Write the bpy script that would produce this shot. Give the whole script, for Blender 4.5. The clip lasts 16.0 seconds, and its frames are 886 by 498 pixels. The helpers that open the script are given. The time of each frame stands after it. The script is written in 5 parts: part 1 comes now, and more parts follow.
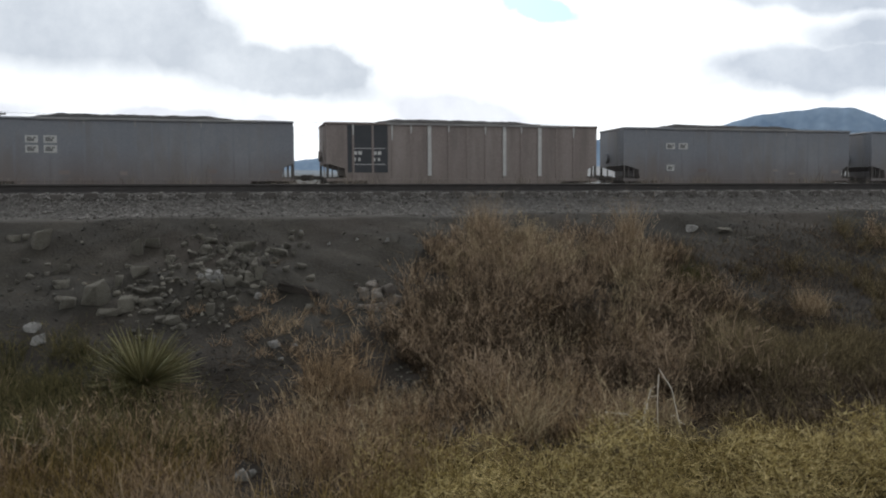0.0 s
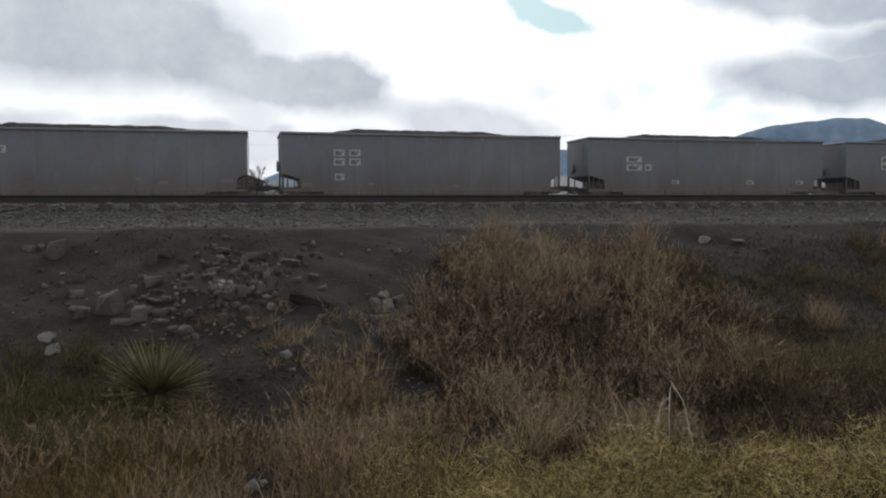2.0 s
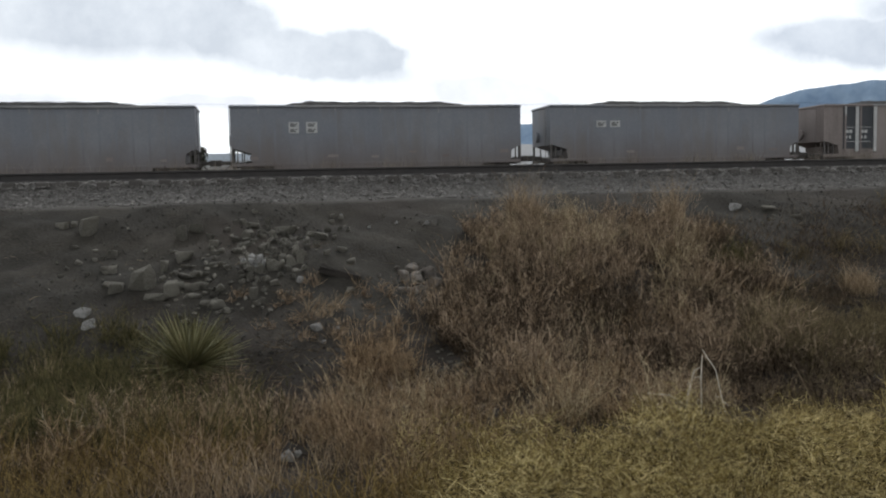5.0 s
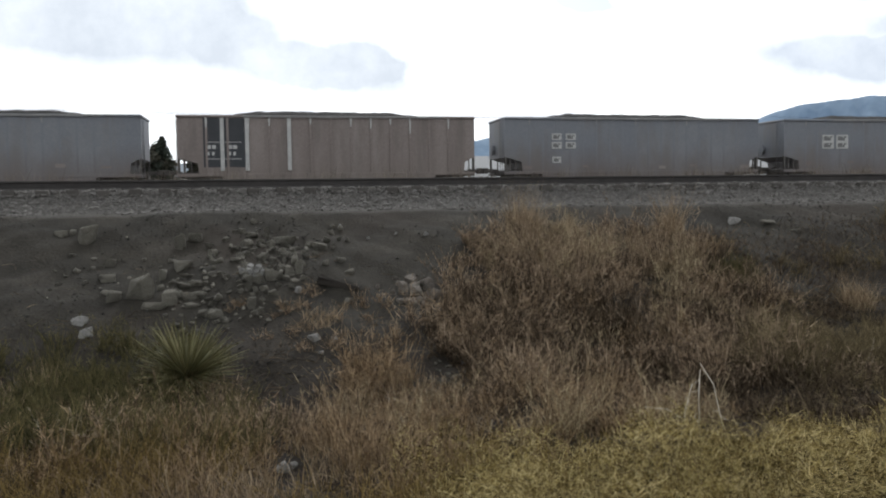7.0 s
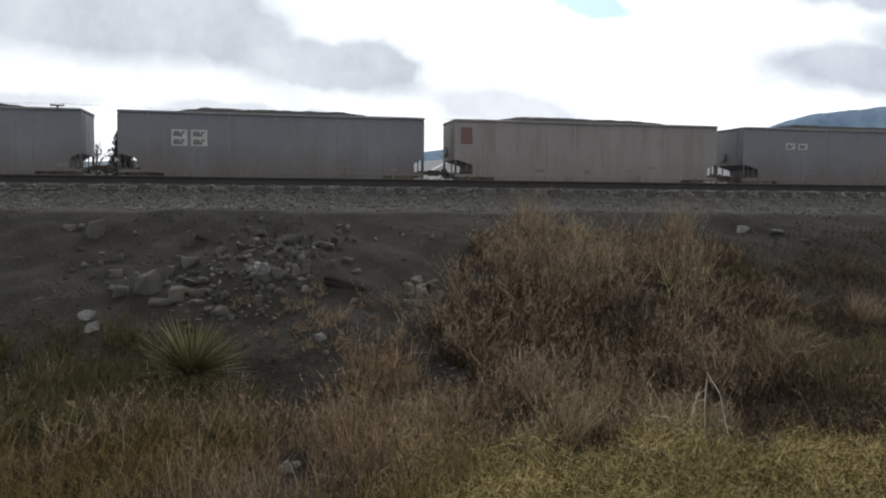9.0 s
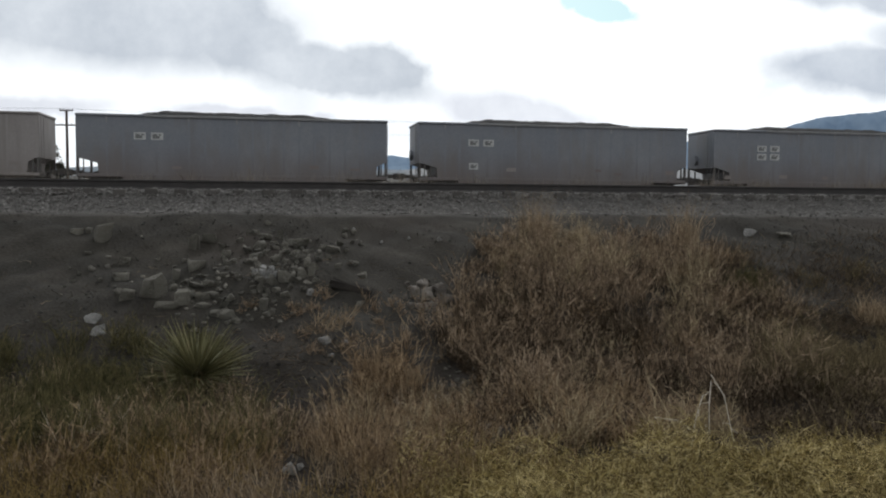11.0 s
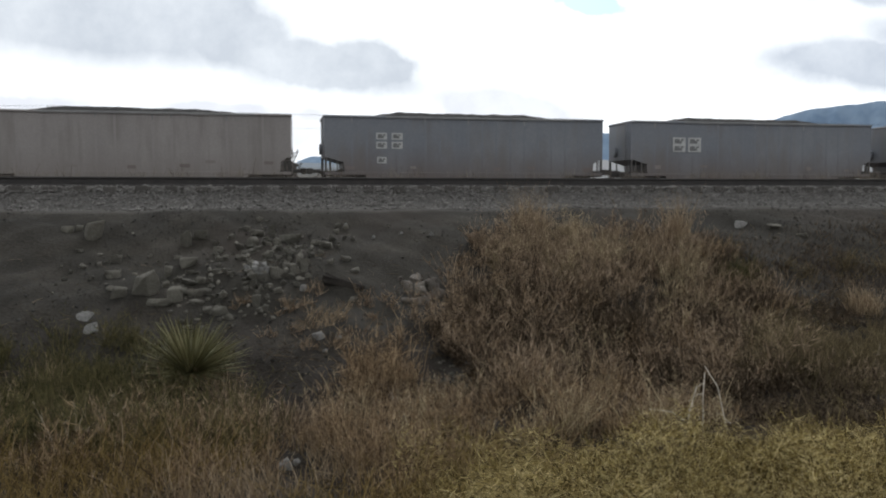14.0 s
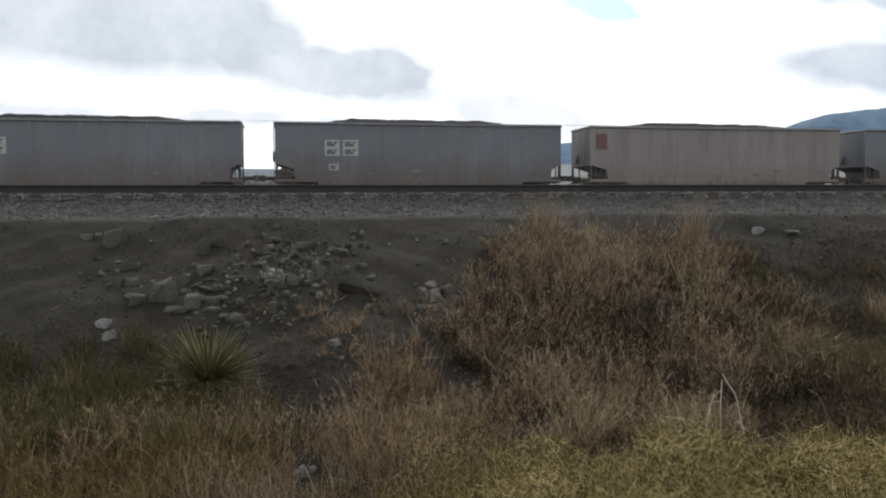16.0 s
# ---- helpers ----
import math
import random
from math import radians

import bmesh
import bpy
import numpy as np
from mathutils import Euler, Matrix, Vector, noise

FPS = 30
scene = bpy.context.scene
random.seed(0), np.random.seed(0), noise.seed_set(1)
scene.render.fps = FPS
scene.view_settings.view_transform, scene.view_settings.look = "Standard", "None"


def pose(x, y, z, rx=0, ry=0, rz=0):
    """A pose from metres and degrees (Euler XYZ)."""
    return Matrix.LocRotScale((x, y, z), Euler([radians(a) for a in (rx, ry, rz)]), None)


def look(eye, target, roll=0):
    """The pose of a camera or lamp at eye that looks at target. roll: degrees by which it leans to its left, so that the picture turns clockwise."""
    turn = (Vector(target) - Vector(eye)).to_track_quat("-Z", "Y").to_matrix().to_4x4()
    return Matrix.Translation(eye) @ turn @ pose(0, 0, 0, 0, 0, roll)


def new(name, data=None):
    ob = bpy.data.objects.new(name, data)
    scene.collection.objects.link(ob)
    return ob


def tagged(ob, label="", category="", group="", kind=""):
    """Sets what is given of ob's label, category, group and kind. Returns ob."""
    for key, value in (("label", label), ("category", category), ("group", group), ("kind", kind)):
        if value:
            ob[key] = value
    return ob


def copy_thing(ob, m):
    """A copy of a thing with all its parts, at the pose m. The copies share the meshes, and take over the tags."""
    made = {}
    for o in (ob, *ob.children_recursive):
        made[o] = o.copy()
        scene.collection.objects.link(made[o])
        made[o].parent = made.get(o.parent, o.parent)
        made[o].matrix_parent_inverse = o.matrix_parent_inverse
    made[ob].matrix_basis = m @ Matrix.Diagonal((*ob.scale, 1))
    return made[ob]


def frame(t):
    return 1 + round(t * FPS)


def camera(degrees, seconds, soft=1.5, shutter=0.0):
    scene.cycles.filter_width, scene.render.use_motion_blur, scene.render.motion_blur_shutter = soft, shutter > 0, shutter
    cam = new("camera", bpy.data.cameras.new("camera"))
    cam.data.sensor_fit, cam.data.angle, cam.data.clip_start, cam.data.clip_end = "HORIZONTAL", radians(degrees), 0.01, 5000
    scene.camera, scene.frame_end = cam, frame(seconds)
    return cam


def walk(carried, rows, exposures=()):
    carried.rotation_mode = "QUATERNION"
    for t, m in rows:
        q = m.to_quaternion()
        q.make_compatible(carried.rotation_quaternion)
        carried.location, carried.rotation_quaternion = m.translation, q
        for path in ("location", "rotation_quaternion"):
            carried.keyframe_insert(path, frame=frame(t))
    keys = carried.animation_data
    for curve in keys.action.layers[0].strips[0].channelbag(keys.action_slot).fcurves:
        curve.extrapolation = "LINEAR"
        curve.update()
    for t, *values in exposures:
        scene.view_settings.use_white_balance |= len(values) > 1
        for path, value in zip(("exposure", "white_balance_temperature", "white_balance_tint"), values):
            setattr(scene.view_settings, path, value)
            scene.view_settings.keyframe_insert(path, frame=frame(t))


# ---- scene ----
# World: x runs along the railway, y away from the road verge, z up; the verge under the eye is z = 0.
cam = camera(56.0, 16.0, soft=2.1)
PATH = (
    (0.0, 0.001, 0.007, 1.591, -14.78, -3.29, 0.40),
    (0.5, 0.007, 0.002, 1.599, -14.19, -3.43, 0.18),
    (1.0, 0.016, -0.004, 1.600, -14.28, -2.57, 0.54),
    (1.5, 0.004, -0.006, 1.593, -14.20, -2.85, 0.22),
    (2.0, 0.003, -0.012, 1.599, -13.94, -2.57, 0.31),
    (2.5, 0.004, -0.017, 1.601, -13.43, -2.51, 0.17),
    (3.0, 0.005, -0.010, 1.593, -13.83, -2.84, 0.30),
    (3.5, 0.002, -0.004, 1.583, -13.19, -3.58, 0.40),
    (6.0, -0.011, -0.003, 1.608, -11.94, -4.57, 1.30),
    (6.5, -0.001, 0.003, 1.604, -11.56, -4.07, 0.90),
    (7.0, 0.000, 0.000, 1.600, -12.15, -3.73, 0.75),
    (7.5, -0.005, 0.011, 1.602, -12.16, -3.78, -0.02),
    (8.0, -0.008, 0.016, 1.609, -12.19, -3.04, -0.42),
    (8.5, -0.011, 0.017, 1.607, -11.91, -3.62, -0.52),
    (11.0, 0.021, 0.008, 1.591, -11.11, -3.32, -0.41),
    (11.5, 0.006, 0.011, 1.595, -12.38, -3.41, -0.21),
    (12.0, 0.008, 0.010, 1.586, -11.94, -3.46, -0.22),
    (12.5, -0.006, -0.006, 1.598, -11.90, -3.88, -0.01),
    (13.0, -0.002, 0.004, 1.586, -12.28, -3.39, -0.28),
    (13.5, 0.009, -0.003, 1.593, -11.87, -3.56, -0.10),
    (14.0, 0.001, 0.004, 1.589, -11.74, -3.68, 0.07),
    (14.5, 0.001, 0.003, 1.590, -11.79, -3.69, 0.06),
    (15.0, 0.000, 0.004, 1.592, -11.60, -3.51, 0.09),
    (15.5, 0.000, -0.003, 1.591, -11.35, -3.29, 0.51),
    (16.0, 0.001, -0.003, 1.594, -10.67, -3.22, 0.25),
)
LIGHT = ((0.0, 0.12), (0.5, 0.15), (1.0, 0.08), (1.5, -0.18), (2.0, -0.2), (3.0, -0.2), (3.5, -0.18), (6.0, 0.41), (7.0, 0.41), (7.5, 0.36), (8.0, 0.06), (8.5, 0.05), (11.0, 0.0), (12.0, 0.08), (14.5, 0.18), (16.0, 0.18))
walk(cam, [(t, pose(x, y, z, 90 + p, r, w)) for t, x, y, z, w, p, r in PATH], LIGHT)

# ---- world and sun ----
RNG = np.random.default_rng(7)
SUN_AZ, SUN_EL = 16.0, 34.0            # degrees: clockwise from +y, above the horizon


def make_world():
    w = bpy.data.worlds.new("overcast_sky")
    scene.world = w
    w.use_nodes = True
    nt = w.node_tree
    nt.nodes.clear()

    def node(kind, **kw):
        n = nt.nodes.new(kind)
        for k, v in kw.items():
            n.inputs[k].default_value = v
        return n

    def maths(op, a, b=None, clamp=False):
        n = nt.nodes.new("ShaderNodeMath")
        n.operation, n.use_clamp = op, clamp
        for i, v in enumerate((a, b)):
            if v is None:
                continue
            if isinstance(v, (int, float)):
                n.inputs[i].default_value = v
            else:
                nt.links.new(v, n.inputs[i])
        return n.outputs[0]

    def mixed(f, a, b):
        n = nt.nodes.new("ShaderNodeMix")
        n.data_type = "RGBA"
        for sock, v in ((n.inputs[0], f), (n.inputs[6], a), (n.inputs[7], b)):
            if isinstance(v, (int, float, tuple)):
                sock.default_value = v
            else:
                nt.links.new(v, sock)
        return n.outputs[2]

    coord = nt.nodes.new("ShaderNodeTexCoord")
    sep = nt.nodes.new("ShaderNodeSeparateXYZ")
    nt.links.new(coord.outputs["Generated"], sep.inputs[0])
    deg = 180 / math.pi
    az = maths("MULTIPLY", maths("ARCTAN2", sep.outputs[0], sep.outputs[1]), deg)
    el = maths("MULTIPLY", maths("ARCSINE", sep.outputs[2]), deg)
    # ragged cloud edges: the coordinates are bent by two scales of noise
    n1 = node("ShaderNodeTexNoise", Scale=15.0, Detail=5.0, Roughness=0.5)
    nt.links.new(coord.outputs["Generated"], n1.inputs["Vector"])
    sepn = nt.nodes.new("ShaderNodeSeparateColor")
    nt.links.new(n1.outputs["Color"], sepn.inputs[0])
    n3 = node("ShaderNodeTexNoise", Scale=48.0, Detail=6.0, Roughness=0.6)
    nt.links.new(coord.outputs["Generated"], n3.inputs["Vector"])
    sepf = nt.nodes.new("ShaderNodeSeparateColor")
    nt.links.new(n3.outputs["Color"], sepf.inputs[0])
    for big, small, wide, fine in ((sepn.outputs[0], sepf.outputs[0], 4.5, 0.8), (sepn.outputs[1], sepf.outputs[1], 1.7, 0.45)):
        bent = maths("ADD", maths("MULTIPLY", maths("SUBTRACT", big, 0.5), wide), maths("MULTIPLY", maths("SUBTRACT", small, 0.5), fine))
        if wide > 2:
            az = maths("ADD", az, bent)
        else:
            el = maths("ADD", el, bent)

    def blob(a0, e0, ra, re, tilt, soft=0.5):
        c, s = math.cos(radians(tilt)), math.sin(radians(tilt))
        da, de = maths("SUBTRACT", az, a0), maths("SUBTRACT", el, e0)
        u = maths("ADD", maths("MULTIPLY", da, c / ra), maths("MULTIPLY", de, s / ra))
        v = maths("ADD", maths("MULTIPLY", da, -s / re), maths("MULTIPLY", de, c / re))
        d = maths("SQRT", maths("ADD", maths("MULTIPLY", u, u), maths("MULTIPLY", v, v)))
        return maths("MULTIPLY", maths("SUBTRACT", 1.0 + soft / 2, d), 1 / soft, True)

    def union(*bs):
        out = bs[0]
        for b in bs[1:]:
            out = maths("MAXIMUM", out, b)
        return out

    grey_left = union(blob(-13.0, 11.9, 15.5, 3.6, -4, 0.55), blob(3.0, 8.8, 7.2, 1.85, -9, 0.5), blob(-2.5, 11.0, 6.4, 3.0, -30, 0.6), blob(6.8, 8.8, 3.1, 1.6, -14, 0.5), blob(-34, 11.5, 14, 4.0, 0, 0.8))
    grey_low = union(blob(16.0, 5.8, 5.8, 1.4, -9, 0.7), blob(-3.4, 5.6, 4.2, 0.65, -2, 0.8), blob(3.3, 5.5, 1.5, 0.6, 0, 0.9), maths("MULTIPLY", blob(1.2, 4.6, 3.4, 1.7, 0, 0.9), 0.8), maths("MULTIPLY", blob(8.2, 4.8, 2.4, 1.4, 0, 1.0), 0.45), blob(-15, 5.8, 5.0, 0.6, 0, 0.9),
                     maths("MULTIPLY", blob(21.0, 8.0, 1.1, 0.6, 0, 1.0), 0.4), maths("MULTIPLY", blob(24.9, 7.0, 0.9, 0.8, 0, 1.0), 0.4))
    grey_right = union(blob(40.0, 7.9, 8.0, 1.65, -5, 0.55), blob(40.0, 12.4, 9.5, 1.3, -8, 0.6), blob(41.5, 9.8, 3.5, 1.3, 0, 1.0), blob(52, 9.5, 9, 3.4, 0, 0.8))
    blue_hole = union(blob(22.0, 12.55, 2.5, 0.85, -16, 0.35), blob(20.2, 13.5, 1.4, 0.9, -10, 0.4), maths("MULTIPLY", blob(27.4, 8.0, 0.85, 0.55, -20, 0.8), 0.35), maths("MULTIPLY", blob(32.6, 6.8, 1.1, 0.5, 25, 0.8), 0.4), maths("MULTIPLY", blob(35.1, 5.9, 0.9, 0.35, -10, 0.8), 0.3))
    inner = node("ShaderNodeTexNoise", Scale=11.0, Detail=7.0, Roughness=0.62)
    nt.links.new(coord.outputs["Generated"], inner.inputs["Vector"])
    tone = maths("ADD", 0.42, maths("MULTIPLY", inner.outputs["Fac"], 0.95), True)
    grey_left, grey_right, grey_low = (maths("MULTIPLY", g, tone) for g in (grey_left, grey_right, grey_low))
    # the rest of the sky: broken bright cloud
    n2 = node("ShaderNodeTexNoise", Scale=3.2, Detail=6.0, Roughness=0.6)
    nt.links.new(coord.outputs["Generated"], n2.inputs["Vector"])
    ramp = nt.nodes.new("ShaderNodeValToRGB")
    ramp.color_ramp.elements[0].position, ramp.color_ramp.elements[1].position = 0.42, 0.62
    nt.links.new(n2.outputs["Fac"], ramp.inputs[0])
    high = maths("MULTIPLY", maths("SUBTRACT", el, 16.0), 1 / 6.0, True)
    broken = maths("MULTIPLY", maths("MULTIPLY", ramp.outputs[0], high), 0.6)

    sky = nt.nodes.new("ShaderNodeTexSky")
    sky.sky_type, sky.sun_disc = "NISHITA", False
    sky.sun_elevation, sky.sun_rotation = radians(SUN_EL), radians(SUN_AZ)
    gain = nt.nodes.new("ShaderNodeVectorMath")
    gain.operation = "MULTIPLY"
    gain.inputs[1].default_value = (0.62, 0.80, 0.80)
    nt.links.new(sky.outputs[0], gain.inputs[0])
    glow = maths("ADD", 0.58, maths("MULTIPLY", blob(SUN_AZ, 15, 62, 27, 0, 1.3), 0.62))
    white = nt.nodes.new("ShaderNodeVectorMath")
    white.operation = "SCALE"
    white.inputs[0].default_value = (10.2, 10.6, 10.9)
    nt.links.new(glow, white.inputs["Scale"])
    col = mixed(broken, white.outputs[0], (4.6, 4.9, 5.4, 1))
    col = mixed(blue_hole, col, gain.outputs[0])
    col = mixed(maths("MULTIPLY", grey_low, 0.75), col, (6.0, 6.3, 7.2, 1))
    col = mixed(maths("MULTIPLY", grey_left, 0.92), col, (5.2, 5.75, 6.5, 1))
    col = mixed(maths("MULTIPLY", grey_right, 0.92), col, (4.8, 5.4, 6.3, 1))
    bg = node("ShaderNodeBackground", Strength=0.1)
    nt.links.new(col, bg.inputs["Color"])
    out = nt.nodes.new("ShaderNodeOutputWorld")
    nt.links.new(bg.outputs[0], out.inputs["Surface"])


make_world()
sun = new("sun", bpy.data.lights.new("sun", "SUN"))
sun.data.energy, sun.data.angle, sun.data.color = 0.75, radians(16), (1.0, 0.97, 0.93)
a, e = radians(SUN_AZ), radians(SUN_EL)
sun.matrix_world = look((0, 0, 60), (-math.sin(a) * math.cos(e), -math.cos(a) * math.cos(e), 60 - math.sin(e)))


# ---- materials ----
def material(name, colours, rough=0.8, scale=6.0, fine=60.0, bump=0.3, metal=0.0, island=False, wear=None, dist=0.01, spec=0.4, per_object=0.0, streak=None, dust=None, thin=0.0):
    """A surface of two to four colours, mixed by coarse and fine noise; wear: (colour, amount, scale) for blotches with a shape of their own."""
    m = bpy.data.materials.new(name)
    m.use_nodes = True
    nt = m.node_tree
    b = nt.nodes["Principled BSDF"]
    b.inputs["Roughness"].default_value, b.inputs["Metallic"].default_value = rough, metal
    b.inputs["Specular IOR Level"].default_value = spec
    geo = nt.nodes.new("ShaderNodeTexCoord")
    vec = geo.outputs["Object"]
    fine_vec = vec
    if streak:
        run = nt.nodes.new("ShaderNodeMapping")
        run.inputs["Scale"].default_value = streak
        nt.links.new(vec, run.inputs["Vector"])
        vec = run.outputs[0]
    coarse = nt.nodes.new("ShaderNodeTexNoise")
    coarse.inputs["Scale"].default_value, coarse.inputs["Detail"].default_value = scale, 5
    nt.links.new(vec, coarse.inputs["Vector"])
    grain = nt.nodes.new("ShaderNodeTexNoise")
    grain.inputs["Scale"].default_value, grain.inputs["Detail"].default_value = fine, 3
    nt.links.new(fine_vec, grain.inputs["Vector"])
    mix = nt.nodes.new("ShaderNodeMath")
    mix.operation = "MULTIPLY_ADD"
    nt.links.new(grain.outputs["Fac"], mix.inputs[0])
    mix.inputs[1].default_value = 0.45
    half = nt.nodes.new("ShaderNodeMath")
    half.operation = "MULTIPLY"
    half.inputs[1].default_value = 0.55
    nt.links.new(coarse.outputs["Fac"], half.inputs[0])
    nt.links.new(half.outputs[0], mix.inputs[2])
    fac = mix.outputs[0]
    lo, hi = 0.36, 0.64
    if island or per_object:
        src = nt.nodes.new("ShaderNodeNewGeometry").outputs["Random Per Island"] if island else nt.nodes.new("ShaderNodeObjectInfo").outputs["Random"]
        share = 0.75 if island else per_object
        blend = nt.nodes.new("ShaderNodeMix")
        blend.inputs[0].default_value = share
        nt.links.new(fac, blend.inputs[2])
        nt.links.new(src, blend.inputs[3])
        fac = blend.outputs[0]
        lo, hi = (0.15, 0.85)
    ramp = nt.nodes.new("ShaderNodeValToRGB")
    els = ramp.color_ramp.elements
    while len(els) < len(colours):
        els.new(0.5)
    for i, c in enumerate(colours):
        els[i].position = lo + (hi - lo) * i / (len(colours) - 1)
        els[i].color = (*c, 1)
    nt.links.new(fac, ramp.inputs[0])
    col = ramp.outputs[0]
    if wear:
        wn = nt.nodes.new("ShaderNodeTexNoise")
        wn.inputs["Scale"].default_value, wn.inputs["Detail"].default_value = wear[2], 6
        nt.links.new(vec, wn.inputs["Vector"])
        wr = nt.nodes.new("ShaderNodeValToRGB")
        wr.color_ramp.elements[0].position, wr.color_ramp.elements[1].position = 0.5, 0.68
        wr.color_ramp.elements[1].color = (wear[1], wear[1], wear[1], 1)
        nt.links.new(wn.outputs["Fac"], wr.inputs[0])
        wm = nt.nodes.new("ShaderNodeMix")
        wm.data_type = "RGBA"
        nt.links.new(wr.outputs[0], wm.inputs[0])
        nt.links.new(col, wm.inputs[6])
        wm.inputs[7].default_value = (*wear[0], 1)
        col = wm.outputs[2]
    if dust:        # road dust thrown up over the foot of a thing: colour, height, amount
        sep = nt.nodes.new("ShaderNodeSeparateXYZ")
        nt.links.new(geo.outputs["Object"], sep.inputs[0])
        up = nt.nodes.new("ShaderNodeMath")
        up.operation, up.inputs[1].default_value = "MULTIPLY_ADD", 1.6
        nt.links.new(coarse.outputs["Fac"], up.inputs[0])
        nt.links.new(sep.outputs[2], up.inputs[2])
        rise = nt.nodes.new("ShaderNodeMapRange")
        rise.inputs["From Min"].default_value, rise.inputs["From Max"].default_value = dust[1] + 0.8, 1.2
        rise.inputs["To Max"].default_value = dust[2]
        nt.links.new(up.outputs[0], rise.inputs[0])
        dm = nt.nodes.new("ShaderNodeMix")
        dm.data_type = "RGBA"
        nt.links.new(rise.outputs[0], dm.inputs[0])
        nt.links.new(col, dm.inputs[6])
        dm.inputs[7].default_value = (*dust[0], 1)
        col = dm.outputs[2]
    nt.links.new(col, b.inputs["Base Color"])
    if bump:
        bn = nt.nodes.new("ShaderNodeBump")
        bn.inputs["Strength"].default_value, bn.inputs["Distance"].default_value = bump, dist
        nt.links.new(grain.outputs["Fac"], bn.inputs["Height"])
        nt.links.new(bn.outputs[0], b.inputs["Normal"])
    if thin:        # dry blades let part of the light through
        glow = nt.nodes.new("ShaderNodeBsdfTranslucent")
        nt.links.new(col, glow.inputs["Color"])
        both = nt.nodes.new("ShaderNodeMixShader")
        both.inputs[0].default_value = thin
        nt.links.new(b.outputs[0], both.inputs[1])
        nt.links.new(glow.outputs[0], both.inputs[2])
        nt.links.new(both.outputs[0], nt.nodes["Material Output"].inputs["Surface"])
    return m


def ground_material():
    """Dark cinder soil on the bank, shade-darkened brown litter in ditch and verge, pale grassland beyond, haze-blue
    far off.
    """
    m = material("soil", [(0.018, 0.0164, 0.0132), (0.030, 0.0268, 0.0213), (0.0545, 0.0475, 0.038)], 0.95, 0.9, 26, 0.9, dist=0.03,
                 wear=((0.048, 0.038, 0.031), 0.5, 0.35), spec=0.2)
    nt = m.node_tree
    b = nt.nodes["Principled BSDF"]
    soil = b.inputs["Base Color"].links[0].from_socket
    geo = nt.nodes.new("ShaderNodeNewGeometry")
    sep = nt.nodes.new("ShaderNodeSeparateXYZ")
    nt.links.new(geo.outputs["Position"], sep.inputs[0])
    noise_a = nt.nodes.new("ShaderNodeTexNoise")
    noise_a.inputs["Scale"].default_value, noise_a.inputs["Detail"].default_value = 0.8, 5
    nt.links.new(geo.outputs["Position"], noise_a.inputs["Vector"])

    def blend(lo, hi, wob, base, colour):
        add = nt.nodes.new("ShaderNodeMath")
        add.operation, add.inputs[1].default_value = "MULTIPLY_ADD", wob
        nt.links.new(noise_a.outputs["Fac"], add.inputs[0])
        nt.links.new(sep.outputs[1], add.inputs[2])
        rng = nt.nodes.new("ShaderNodeMapRange")
        rng.inputs["From Min"].default_value, rng.inputs["From Max"].default_value = lo, hi
        nt.links.new(add.outputs[0], rng.inputs[0])
        mx = nt.nodes.new("ShaderNodeMix")
        mx.data_type = "RGBA"
        nt.links.new(rng.outputs[0], mx.inputs[0])
        nt.links.new(base, mx.inputs[6])
        mx.inputs[7].default_value = (*colour, 1)
        return mx.outputs[2]

    # brown litter, taken darker to paint the shade below the plants
    col = blend(11.9, 9.9, 2.0, soil, (0.024, 0.019, 0.0145))
    col = blend(15.9, 16.3, 0.3, col, (0.135, 0.128, 0.119))
    col = blend(20.6, 21.8, 0.3, col, (0.07, 0.06, 0.048))
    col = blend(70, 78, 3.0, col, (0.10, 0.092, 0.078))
    # pale open flats beyond the railway, to the east of the farmstead
    east = nt.nodes.new("ShaderNodeMath")
    east.operation, east.inputs[1].default_value = "MULTIPLY_ADD", -0.14
    nt.links.new(sep.outputs[1], east.inputs[0])
    nt.links.new(sep.outputs[0], east.inputs[2])
    side = nt.nodes.new("ShaderNodeMapRange")
    side.inputs["From Min"].default_value, side.inputs["From Max"].default_value = 1.0, 5.0
    nt.links.new(east.outputs[0], side.inputs[0])
    # west of them the far ground turns blue-grey: distance haze in the colour
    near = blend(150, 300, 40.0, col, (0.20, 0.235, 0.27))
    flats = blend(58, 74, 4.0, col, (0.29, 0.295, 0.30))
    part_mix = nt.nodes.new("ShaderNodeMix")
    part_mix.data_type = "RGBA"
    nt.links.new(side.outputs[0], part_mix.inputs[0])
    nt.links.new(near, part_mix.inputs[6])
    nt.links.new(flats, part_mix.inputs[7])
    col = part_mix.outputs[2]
    nt.links.new(col, b.inputs["Base Color"])
    return m


M_SOIL = ground_material()
M_BALLAST = material("ballast_stone", [(0.165, 0.156, 0.146), (0.20, 0.19, 0.178), (0.265, 0.25, 0.232)], 0.9, 3, 60, 0.3, island=True)
M_GRIT = material("dull_grit", [(0.022, 0.021, 0.019), (0.036, 0.034, 0.031), (0.075, 0.071, 0.066)], 0.9, 3, 60, 0.3, island=True)
M_ROCK = material("grey_rock", [(0.088, 0.082, 0.066), (0.15, 0.14, 0.115), (0.232, 0.217, 0.18), (0.33, 0.308, 0.258)], 0.92, 5, 16, 1.0, per_object=0.5, dist=0.06)
M_RUBBLE = material("grey_rubble", [(0.06, 0.056, 0.046), (0.12, 0.112, 0.093), (0.24, 0.225, 0.19)], 0.92, 5, 16, 0.6, island=True)
